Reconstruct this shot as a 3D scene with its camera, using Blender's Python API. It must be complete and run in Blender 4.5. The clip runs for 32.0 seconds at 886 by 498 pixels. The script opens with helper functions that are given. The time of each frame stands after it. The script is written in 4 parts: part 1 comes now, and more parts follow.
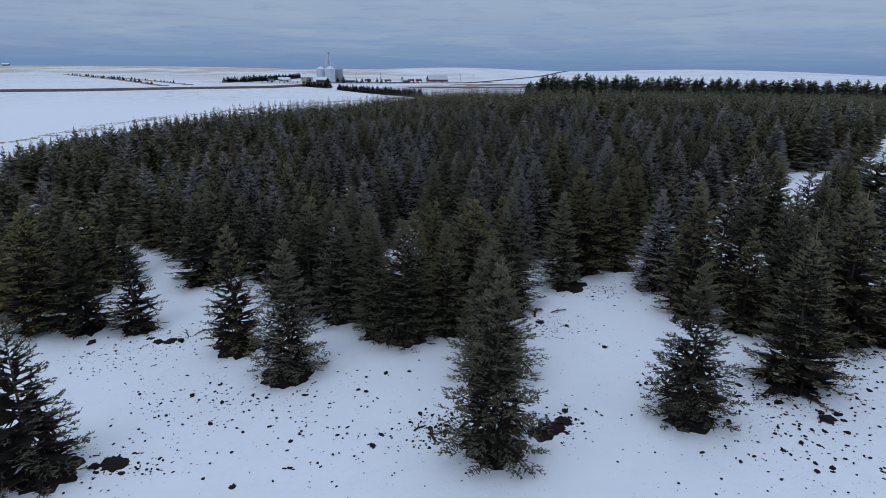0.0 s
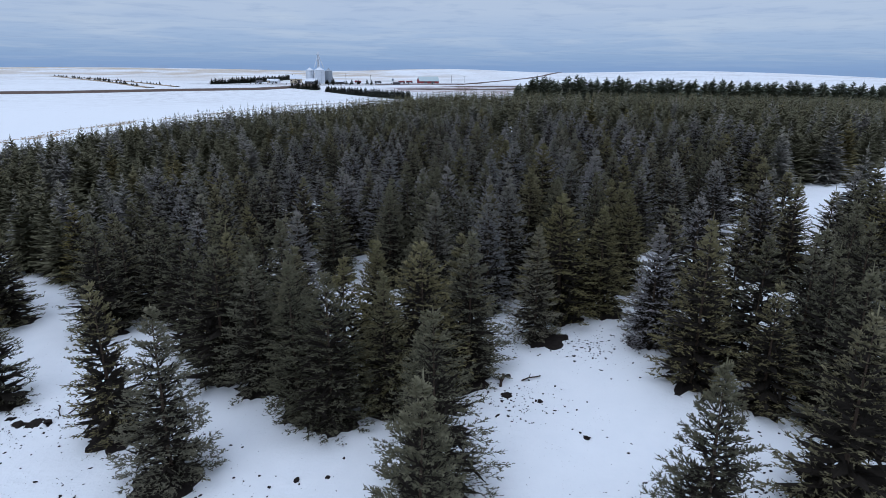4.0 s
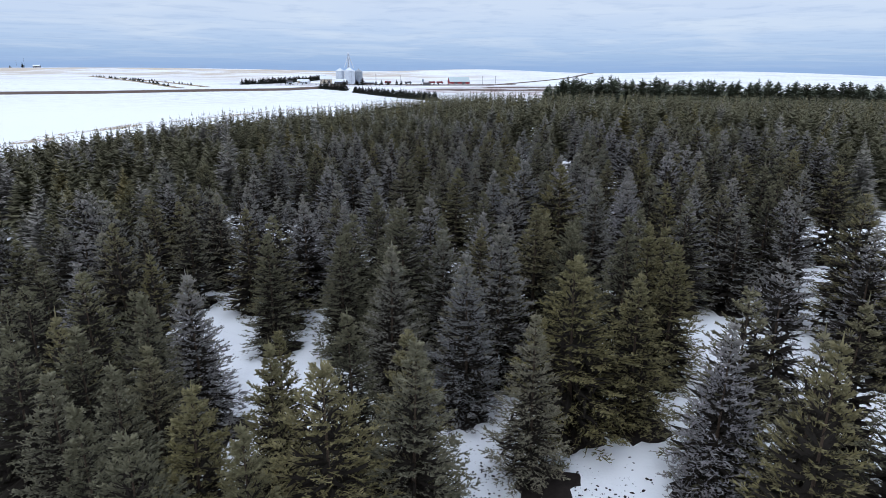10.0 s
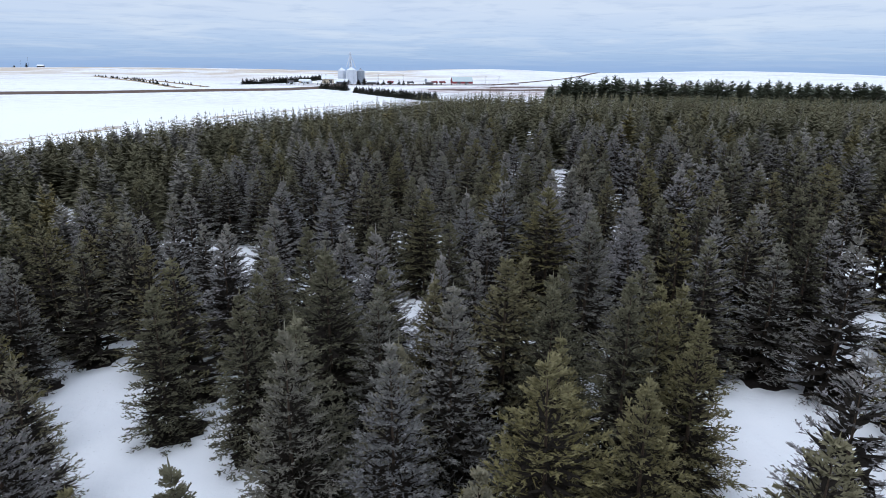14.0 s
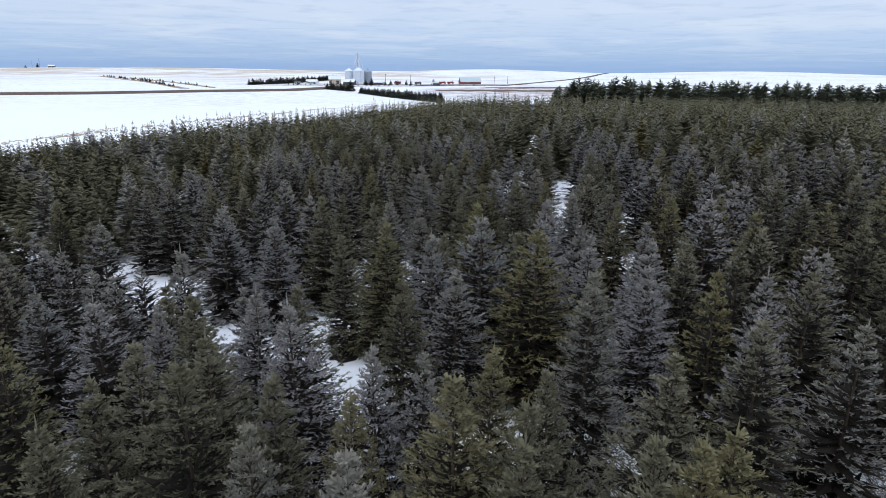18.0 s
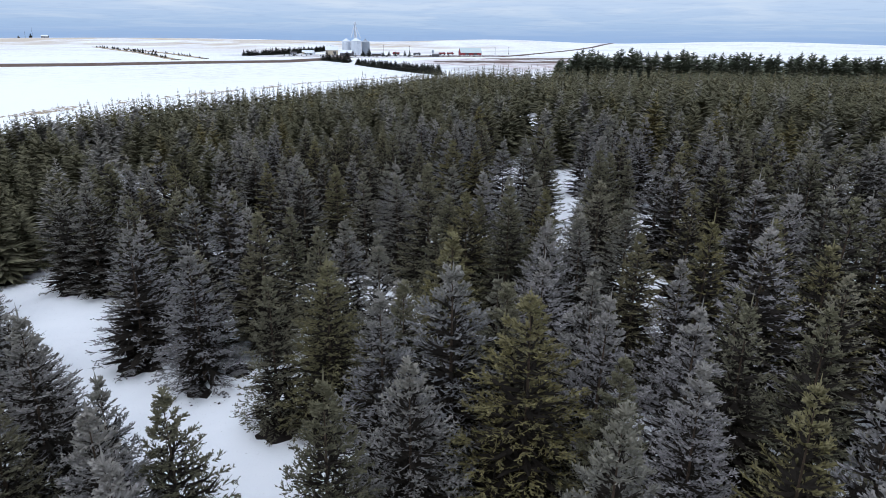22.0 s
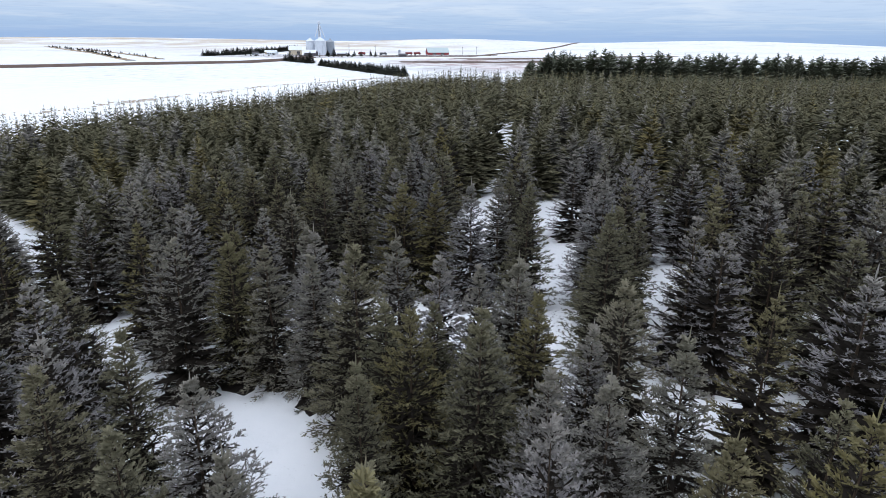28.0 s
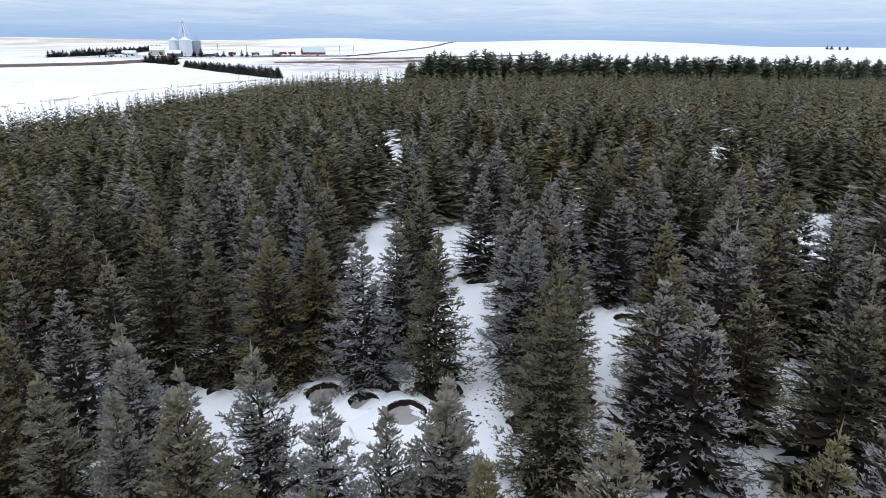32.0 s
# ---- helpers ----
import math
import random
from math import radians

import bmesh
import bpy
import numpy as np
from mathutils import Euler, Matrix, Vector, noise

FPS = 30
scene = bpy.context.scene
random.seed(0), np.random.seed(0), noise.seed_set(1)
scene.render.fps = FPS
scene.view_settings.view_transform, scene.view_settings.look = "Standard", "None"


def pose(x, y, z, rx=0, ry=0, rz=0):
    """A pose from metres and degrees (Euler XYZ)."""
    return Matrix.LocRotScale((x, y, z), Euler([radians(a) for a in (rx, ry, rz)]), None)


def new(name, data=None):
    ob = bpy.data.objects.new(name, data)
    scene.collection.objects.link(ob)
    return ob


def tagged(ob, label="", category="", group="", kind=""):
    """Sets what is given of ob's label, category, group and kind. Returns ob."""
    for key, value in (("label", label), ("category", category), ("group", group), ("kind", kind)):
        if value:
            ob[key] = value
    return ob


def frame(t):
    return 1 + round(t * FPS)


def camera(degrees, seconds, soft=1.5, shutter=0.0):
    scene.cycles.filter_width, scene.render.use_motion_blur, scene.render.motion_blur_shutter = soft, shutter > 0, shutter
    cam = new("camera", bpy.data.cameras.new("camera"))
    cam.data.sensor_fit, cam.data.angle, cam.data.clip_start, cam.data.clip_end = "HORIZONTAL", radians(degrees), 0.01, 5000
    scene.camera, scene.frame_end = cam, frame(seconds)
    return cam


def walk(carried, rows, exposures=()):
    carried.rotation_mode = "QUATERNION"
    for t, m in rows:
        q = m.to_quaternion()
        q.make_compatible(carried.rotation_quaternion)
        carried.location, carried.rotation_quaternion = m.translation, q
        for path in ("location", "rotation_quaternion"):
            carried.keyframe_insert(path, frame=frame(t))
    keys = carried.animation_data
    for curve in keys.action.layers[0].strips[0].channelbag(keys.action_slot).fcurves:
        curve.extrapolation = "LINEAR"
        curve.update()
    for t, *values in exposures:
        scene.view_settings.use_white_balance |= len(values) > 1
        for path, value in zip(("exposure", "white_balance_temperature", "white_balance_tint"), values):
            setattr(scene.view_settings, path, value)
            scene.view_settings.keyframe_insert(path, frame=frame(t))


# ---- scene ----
cam = camera(71.3, 32.0, soft=0.7)
ROLL = 0.5
PATH = [
    (0.0, 0.000, 0.000, 12.599, -0.29, -16.49),
    (0.5, 0.286, 0.866, 12.628, -0.42, -16.49),
    (1.0, 0.567, 1.735, 12.657, -0.50, -16.47),
    (1.5, 0.840, 2.609, 12.685, -0.53, -16.46),
    (2.0, 1.104, 3.485, 12.712, -0.62, -16.42),
    (2.5, 1.360, 4.356, 12.736, -0.66, -16.38),
    (3.0, 1.610, 5.216, 12.758, -0.72, -16.37),
    (3.5, 1.859, 6.065, 12.777, -0.86, -16.37),
    (5.5, 2.905, 9.202, 12.788, -1.05, -16.38),
    (6.0, 3.138, 10.043, 12.784, -1.14, -16.38),
    (6.5, 3.363, 10.897, 12.780, -1.20, -16.40),
    (7.0, 3.577, 11.768, 12.775, -0.98, -16.40),
    (7.5, 3.781, 12.658, 12.771, 0.08, -16.38),
    (8.0, 3.981, 13.565, 12.768, 1.16, -16.38),
    (8.5, 4.183, 14.484, 12.764, 1.81, -16.37),
    (9.0, 4.389, 15.409, 12.762, 2.17, -16.35),
    (9.5, 4.597, 16.336, 12.759, 2.12, -16.34),
    (10.0, 4.810, 17.259, 12.756, 2.00, -16.36),
    (10.5, 5.031, 18.180, 12.754, 1.85, -16.37),
    (11.0, 5.258, 19.098, 12.752, 1.68, -16.37),
    (11.5, 5.489, 20.015, 12.750, 1.49, -16.37),
    (12.0, 5.724, 20.930, 12.750, 1.40, -16.37),
    (12.5, 5.961, 21.845, 12.749, 1.26, -16.37),
    (13.0, 6.200, 22.760, 12.750, 1.18, -16.37),
    (13.5, 6.439, 23.675, 12.751, 1.50, -16.38),
    (14.0, 6.678, 24.590, 12.754, 2.42, -16.39),
    (14.5, 6.915, 25.507, 12.758, 2.90, -16.40),
    (16.5, 7.795, 29.220, 12.804, 3.19, -16.42),
    (17.0, 7.964, 30.175, 12.827, 3.20, -16.41),
    (17.5, 8.124, 31.133, 12.851, 3.26, -16.40),
    (18.0, 8.273, 32.096, 12.877, 3.28, -16.38),
    (18.5, 8.410, 33.062, 12.905, 3.31, -16.38),
    (19.0, 8.534, 34.030, 12.935, 3.31, -16.39),
    (19.5, 8.646, 34.995, 12.966, 3.30, -16.40),
    (20.0, 8.747, 35.958, 12.999, 3.30, -16.39),
    (20.5, 8.839, 36.915, 13.032, 3.29, -16.38),
    (21.0, 8.922, 37.866, 13.066, 3.31, -16.92),
    (21.5, 8.999, 38.811, 13.100, 3.33, -17.89),
    (22.0, 9.070, 39.752, 13.134, 3.32, -18.90),
    (22.5, 9.139, 40.690, 13.169, 3.28, -18.96),
    (23.0, 9.205, 41.629, 13.204, 3.24, -18.98),
    (23.5, 9.268, 42.574, 13.238, 3.21, -18.98),
    (24.0, 9.327, 43.527, 13.273, 3.17, -18.99),
    (24.5, 9.380, 44.489, 13.308, 3.14, -18.98),
    (25.0, 9.426, 45.458, 13.343, 2.17, -18.98),
    (25.5, 9.466, 46.432, 13.377, 1.84, -18.98),
    (27.5, 9.527, 50.374, 13.507, 1.46, -18.96),
    (28.0, 9.542, 51.323, 13.534, 0.48, -18.95),
    (28.5, 9.558, 52.266, 13.560, -0.64, -18.95),
    (29.0, 9.575, 53.207, 13.586, -2.23, -18.95),
    (29.5, 9.596, 54.149, 13.611, -3.95, -18.97),
    (30.0, 9.622, 55.095, 13.635, -5.52, -18.97),
    (30.5, 9.653, 56.044, 13.659, -6.90, -18.96),
    (31.0, 9.689, 56.996, 13.683, -8.15, -18.96),
    (31.5, 9.725, 57.947, 13.707, -9.14, -18.95),
    (32.0, 9.761, 58.899, 13.731, -10.31, -18.94),
]
EXPOSURES = [(0.0, -1.14, 5250, 10), (1.5, -1.00, 5300, 10), (3.5, -0.72, 5400, 10), (5.5, -0.54, 5450, 10), (7.0, -0.36, 5550, 10), (12.0, -0.24, 5750, 10),
             (20.0, -0.21, 5780, 10), (22.0, -0.20, 5800, 10), (28.0, -0.11, 5950, 10), (32.0, -0.05, 5980, 10)]
walk(cam, [(t, pose(x, y, z, 90 + pitch, 0, yaw) @ pose(0, 0, 0, 0, 0, ROLL)) for t, x, y, z, yaw, pitch in PATH], EXPOSURES)


# ---- node helper ----
class Net:
    """A small wrapper to write node trees in one line a node."""

    def __init__(self, tree):
        self.tree = tree
        tree.nodes.clear()

    def add(self, kind, links=None, **values):
        node = self.tree.nodes.new(kind)
        for key, value in values.items():
            if key == "operation":
                node.operation = value
            elif key == "blend":
                node.blend_type = value
            elif key == "data_type":
                node.data_type = value
            elif key == "noise_dimensions":
                node.noise_dimensions = value
            elif key == "attribute_name":
                node.attribute_name = value
            elif key == "stops":
                ramp = node.color_ramp
                while len(ramp.elements) < len(value):
                    ramp.elements.new(0.5)
                for stop, (at, colour) in zip(ramp.elements, value):
                    stop.position, stop.color = at, (*colour, 1)
        for key, value in (links or {}).items():
            socket = node.inputs[key]
            if isinstance(value, bpy.types.NodeSocket):
                self.tree.links.new(value, socket)
            else:
                socket.default_value = value
        return node

    def math(self, operation, a, b=0.0, c=0.0):
        return self.add("ShaderNodeMath", {0: a, 1: b, 2: c}, operation=operation).outputs[0]

    def mix(self, factor, a, b, blend="MIX"):
        node = self.add("ShaderNodeMix", data_type="RGBA", blend=blend)
        for key, value in ((0, factor), (6, a), (7, b)):
            if isinstance(value, bpy.types.NodeSocket):
                self.tree.links.new(value, node.inputs[key])
            else:
                node.inputs[key].default_value = value if key == 0 else (*value, 1)
        return node.outputs[2]

    def noise(self, vector, scale, detail=3.0, rough=0.55, warp=0.0):
        return self.add("ShaderNodeTexNoise", {"Vector": vector, "Scale": scale, "Detail": detail, "Roughness": rough, "Distortion": warp}).outputs[0]

    def ramp(self, factor, *stops):
        return self.add("ShaderNodeValToRGB", {0: factor}, stops=stops).outputs[0]

    def span(self, value, low, high, to_low=0.0, to_high=1.0):
        return self.add("ShaderNodeMapRange", {0: value, 1: low, 2: high, 3: to_low, 4: to_high}).outputs[0]


# ---- world: high overcast with bands of cloud, blue towards the horizon ----
SUN_HEIGHT, SUN_TURN = 52.0, 215.0
world = bpy.data.worlds.new("overcast_sky")
scene.world = world
world.use_nodes = True
net = Net(world.node_tree)
spot = net.add("ShaderNodeTexCoord").outputs["Generated"]
axes = net.add("ShaderNodeSeparateXYZ", {0: spot})
up = net.math("MAXIMUM", axes.outputs[2], 0.0)
lift = net.math("ADD", up, 0.035)
flat = net.add("ShaderNodeCombineXYZ", {0: net.math("DIVIDE", axes.outputs[0], lift), 1: net.math("DIVIDE", axes.outputs[1], lift), 2: 0.0}).outputs[0]
nishita = net.add("ShaderNodeTexSky")
nishita.sky_type, nishita.sun_disc = "NISHITA", False
nishita.sun_elevation, nishita.sun_rotation = radians(SUN_HEIGHT), radians(SUN_TURN)
clear = net.mix(1.0, nishita.outputs[0], (0.1, 0.1, 0.1), "MULTIPLY")
sheets = net.noise(flat, 0.33, 5.0, 0.55, 0.8)
bands = net.noise(flat, 1.6, 4.0, 0.6, 0.3)
deck = net.ramp(net.span(up, 0.0, 0.36), (0.0, (0.41, 0.57, 0.83)), (0.05, (0.51, 0.66, 0.87)), (0.12, (0.65, 0.77, 0.94)), (0.22, (0.80, 0.87, 0.98)), (0.36, (0.90, 0.93, 0.98)), (1.0, (0.98, 1.01, 1.07)))
streak = net.math("MULTIPLY", net.span(sheets, 0.45, 0.72), net.span(up, 0.0, 0.04, 0.1, 1.0))
deck = net.mix(net.math("MULTIPLY", streak, 0.8), deck, (0.90, 0.95, 1.0))
dark = net.math("MULTIPLY", net.span(bands, 0.5, 0.8), net.span(up, 0.01, 0.3, 0.5, 0.15))
deck = net.mix(dark, deck, (0.40, 0.52, 0.74))
glow = net.span(up, 0.2, 0.85, 1.0, 1.95)
deck = net.mix(1.0, deck, net.add("ShaderNodeCombineColor", {0: glow, 1: glow, 2: glow}).outputs[0], "MULTIPLY")
sky = net.mix(0.9, clear, deck)
net.add("ShaderNodeOutputWorld", {0: net.add("ShaderNodeBackground", {0: sky, 1: 1.0}).outputs[0]})
sun_data = bpy.data.lights.new("sun", "SUN")
sun_data.energy, sun_data.angle, sun_data.color = 0.7, radians(30), (1.0, 0.95, 0.88)
sun = new("sun", sun_data)
sun.matrix_world = pose(0, 0, 60, 90 - SUN_HEIGHT, 0, 180 - SUN_TURN)


# ---- materials ----
def material(name):
    made = bpy.data.materials.new(name)
    made.use_nodes = True
    return made, Net(made.node_tree)


def finish(net, colour, rough=0.7, height=None, strength=0.3, distance=0.02, metal=0.0, specular=0.3):
    links = {"Base Color": colour, "Roughness": rough, "Metallic": metal, "Specular IOR Level": specular}
    if height is not None:
        links["Normal"] = net.add("ShaderNodeBump", {"Height": height, "Strength": strength, "Distance": distance}).outputs[0]
    shader = net.add("ShaderNodeBsdfPrincipled", links)
    net.add("ShaderNodeOutputMaterial", {0: shader.outputs[0]})


def place(net):
    return net.add("ShaderNodeNewGeometry").outputs["Position"]


def plain(name, colour, vary=0.25, scale=6.0, rough=0.7, metal=0.0, bump=0.3):
    made, net = material(name)
    where = place(net)
    coarse, fine = net.noise(where, scale, 4.0), net.noise(where, scale * 9, 3.0)
    tone = net.math("MULTIPLY_ADD", coarse, 2 * vary, 1 - vary)
    tone = net.math("MULTIPLY", tone, net.math("MULTIPLY_ADD", fine, vary, 1 - vary / 2))
    shade = net.add("ShaderNodeCombineColor", {0: tone, 1: tone, 2: tone}).outputs[0]
    finish(net, net.mix(1.0, shade, colour, "MULTIPLY"), rough, fine, bump, 0.02, metal, 0.3 if rough < 0.6 else 0.05)
    return made


def needles(name, joined, *stops):
    made, net = material(name)
    geo = net.add("ShaderNodeNewGeometry")
    if joined:
        pick = net.add("ShaderNodeAttribute", attribute_name="tint").outputs["Fac"]
    else:
        pick = net.add("ShaderNodeObjectInfo").outputs["Random"]
    kind = net.ramp(pick, *stops)
    fresh = net.add("ShaderNodeAttribute", attribute_name="fresh").outputs["Fac"]
    tone = net.math("MULTIPLY_ADD", geo.outputs["Random Per Island"], 1.1, 0.5)
    tone = net.math("MULTIPLY", tone, net.math("MULTIPLY_ADD", net.noise(geo.outputs["Position"], 1.3, 2.0), 0.5, 0.75))
    shade = net.add("ShaderNodeCombineColor", {0: tone, 1: tone, 2: tone}).outputs[0]
    colour = net.mix(1.0, shade, kind, "MULTIPLY")
    # the year's shoots at the top are paler; outer tips are lightened as highlights
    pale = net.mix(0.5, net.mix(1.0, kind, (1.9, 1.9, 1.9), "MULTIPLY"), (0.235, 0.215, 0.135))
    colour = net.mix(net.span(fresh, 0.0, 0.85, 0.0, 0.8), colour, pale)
    speck = net.noise(geo.outputs["Position"], 70.0, 2.0)
    colour = net.mix(net.span(speck, 0.4, 0.75, 0.0, 0.1 if joined else 0.25), colour, (0.22, 0.21, 0.185))
    # needleless inner twigs, coloured near black to put in the crown's inner shade
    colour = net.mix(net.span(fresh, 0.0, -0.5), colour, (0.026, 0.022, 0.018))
    finish(net, colour, 0.85, speck, 0.6, 0.02, specular=0.03)
    return made


def snow_material():
    made, net = material("snow")
    where = place(net)
    axes = net.add("ShaderNodeSeparateXYZ", {0: where})
    grain, drift, wide = net.noise(where, 26.0, 4.0), net.noise(where, 1.1, 4.0), net.noise(where, 0.11, 3.0)
    colour = net.mix(drift, (0.67, 0.685, 0.71), (0.735, 0.74, 0.755))
    # wind-blown litter and thin places near the trees
    litter = net.math("MULTIPLY", net.span(net.noise(where, 9.0, 5.0, 0.75), 0.63, 0.69), net.span(net.noise(where, 0.35, 3.0), 0.46, 0.62))
    colour = net.mix(net.math("MULTIPLY", litter, 0.75), colour, (0.12, 0.09, 0.07))
    # far fields: stubble rows that show through, and bare ground on the hills
    far = net.span(axes.outputs[1], 170.0, 330.0)
    squeeze = net.add("ShaderNodeVectorMath", {0: where, 1: (0.075, 0.055, 0.1)}, operation="MULTIPLY").outputs[0]
    stubble = net.math("MULTIPLY", net.span(net.noise(squeeze, 2.2, 6.0, 0.72), 0.45, 0.66), far)
    stubble = net.math("MULTIPLY", stubble, net.span(net.noise(squeeze, 0.14, 3.0), 0.35, 0.62, 0.25, 1.0))
    colour = net.mix(net.math("MULTIPLY", stubble, 0.62), colour, (0.36, 0.345, 0.345))
    wash = net.add("ShaderNodeVectorMath", {0: where, 1: (0.0045, 0.0040, 0.001)}, operation="MULTIPLY").outputs[0]
    grey = net.math("MULTIPLY", net.span(net.noise(wash, 2.0, 6.0, 0.66), 0.5, 0.62), net.span(axes.outputs[1], 600.0, 800.0))
    colour = net.mix(net.math("MULTIPLY", grey, 0.4), colour, (0.42, 0.40, 0.40))
    hill = net.add("ShaderNodeVectorMath", {0: where, 1: (0.0022, 0.0017, 0.001)}, operation="MULTIPLY").outputs[0]
    bare = net.math("MULTIPLY", net.span(net.noise(hill, 2.4, 6.0, 0.66), 0.44, 0.56), net.span(axes.outputs[1], 750.0, 1150.0))
    left = net.span(axes.outputs[0], 150.0, -150.0)
    colour = net.mix(net.math("MULTIPLY", net.math("MULTIPLY", bare, left), 0.75), colour, (0.42, 0.335, 0.24))
    # thawed brown field and yard beside the farm
    fx, fy = net.math("DIVIDE", net.math("ADD", axes.outputs[0], -75.0), 125.0), net.math("DIVIDE", net.math("ADD", axes.outputs[1], -540.0), 165.0)
    ring = net.math("ADD", net.math("MULTIPLY", fx, fx), net.math("MULTIPLY", fy, fy))
    thaw = net.math("MULTIPLY", net.span(ring, 1.1, 0.6), net.span(net.noise(squeeze, 0.9, 6.0, 0.72), 0.40, 0.58, 0.2, 1.0))
    red = net.mix(net.span(net.noise(wash, 3.0, 3.0), 0.42, 0.6), (0.20, 0.165, 0.155), (0.27, 0.15, 0.125))
    colour = net.mix(net.math("MULTIPLY", thaw, net.span(axes.outputs[1], 400.0, 560.0, 0.4, 0.85)), colour, red)
    gx, gy = net.math("DIVIDE", net.math("ADD", axes.outputs[0], 140.0), 120.0), net.math("DIVIDE", net.math("ADD", axes.outputs[1], -690.0), 60.0)
    ring = net.math("ADD", net.math("MULTIPLY", gx, gx), net.math("MULTIPLY", gy, gy))
    thaw = net.math("MULTIPLY", net.span(ring, 1.1, 0.6), net.span(net.noise(squeeze, 1.6, 6.0, 0.72), 0.4, 0.6))
    colour = net.mix(net.math("MULTIPLY", thaw, 0.75), colour, (0.16, 0.13, 0.12))
    height = net.math("ADD", net.math("MULTIPLY", grain, 0.14), net.math("MULTIPLY_ADD", net.noise(where, 4.5, 3.0), 0.35, drift))
    finish(net, colour, 0.8, height, 0.6, 0.12, specular=0.02)
    return made


SNOW = snow_material()
GREENS = ((0.0, (0.052, 0.050, 0.030)), (0.4, (0.078, 0.074, 0.046)), (0.65, (0.100, 0.094, 0.066)), (0.86, (0.092, 0.080, 0.040)), (1.0, (0.115, 0.098, 0.040)))
GREYS = ((0.0, (0.110, 0.106, 0.092)), (0.3, (0.150, 0.143, 0.140)), (0.62, (0.200, 0.190, 0.200)), (0.82, (0.140, 0.138, 0.145)), (1.0, (0.135, 0.122, 0.085)))
NEEDLES, NEEDLES_GREY = needles("spruce_needles_green", False, *GREENS), needles("spruce_needles_grey", False, *GREYS)
OLIVES = ((0.0, (0.082, 0.073, 0.033)), (0.5, (0.104, 0.089, 0.033)), (1.0, (0.094, 0.087, 0.046)))
NEEDLES_OLIVE = needles("spruce_needles_olive", False, *OLIVES)
# far needles are lighter than near ones, partly with haze put into the colour
NEEDLES_FAR = needles("spruce_needles_far", True, (0.0, (0.076, 0.073, 0.043)), (0.35, (0.114, 0.107, 0.068)), (0.5, (0.138, 0.116, 0.050)), (0.62, (0.150, 0.143, 0.122)), (1.0, (0.215, 0.204, 0.190)))
NEEDLES_STAND = needles("spruce_needles_rows", True, (0.0, (0.050, 0.047, 0.023)), (0.35, (0.078, 0.072, 0.040)), (0.45, (0.128, 0.104, 0.030)), (0.6, (0.130, 0.124, 0.112)), (0.85, (0.190, 0.180, 0.186)), (1.0, (0.140, 0.138, 0.145)))
CONIFER = plain("dark_conifer", (0.062, 0.064, 0.052), 0.4, 1.5, 0.8)
BARK = plain("bark", (0.085, 0.062, 0.045), 0.35, 14.0, 0.9, 0.0, 0.7)
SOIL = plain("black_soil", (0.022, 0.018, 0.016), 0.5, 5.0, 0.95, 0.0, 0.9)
DIRT = plain("bare_field", (0.115, 0.085, 0.072), 0.35, 0.15, 0.95)
GRASS = plain("dead_grass", (0.30, 0.24, 0.17), 0.4, 0.6, 0.95)
ICE = plain("grey_ice", (0.30, 0.285, 0.27), 0.15, 1.5, 0.35)
WOOD = plain("dark_wood", (0.05, 0.036, 0.028), 0.4, 20.0, 0.9)
STEEL = plain("galvanised_steel", (0.60, 0.64, 0.70), 0.10, 0.6, 0.45, 0.15, 0.1)
STEEL_OLD = plain("weathered_steel", (0.27, 0.30, 0.34), 0.2, 0.6, 0.5, 0.15, 0.1)
ROOF_WHITE = plain("pale_roof", (0.62, 0.65, 0.70), 0.08, 0.5, 0.5)
RED_WALL = plain("red_wall", (0.24, 0.055, 0.06), 0.15, 0.7)
BEIGE = plain("beige_wall", (0.50, 0.43, 0.33), 0.12, 0.7)
DARK_ROOF = plain("dark_roof", (0.10, 0.095, 0.10), 0.2, 0.7)
RED_PAINT = plain("red_paint", (0.17, 0.03, 0.03), 0.15, 1.0, 0.4)
RUBBER = plain("rubber", (0.03, 0.03, 0.03), 0.2, 3.0, 0.8)
PINE = plain("pine_needles", (0.165, 0.178, 0.130), 0.5, 1.5, 0.8)
BARN_ROOF = plain("pale_green_roof", (0.40, 0.47, 0.48), 0.1, 0.5, 0.5)
GLASS = plain("dark_glass", (0.03, 0.035, 0.045), 0.1, 1.0, 0.1)


# ---- mesh helpers ----
def mesh_from(name, verts, faces, mats, attributes=None, smooth=False):
    """A mesh from numpy arrays of corners and of triangles or quads."""
    data = bpy.data.meshes.new(name)
    verts, faces = np.asarray(verts, np.float32), np.asarray(faces, np.int32)
    sides = faces.shape[1]
    data.vertices.add(len(verts))
    data.vertices.foreach_set("co", verts.ravel())
    data.loops.add(faces.size)
    data.loops.foreach_set("vertex_index", faces.ravel())
    data.polygons.add(len(faces))
    data.polygons.foreach_set("loop_start", np.arange(0, faces.size, sides, dtype=np.int32))
    data.polygons.foreach_set("use_smooth", np.full(len(faces), smooth))
    data.update(calc_edges=True)
    for key, values in (attributes or {}).items():
        layer = data.attributes.new(key, "FLOAT", "POINT")
        layer.data.foreach_set("value", np.asarray(values, np.float32))
    for mat in mats if isinstance(mats, (list, tuple)) else [mats]:
        data.materials.append(mat)
    return data


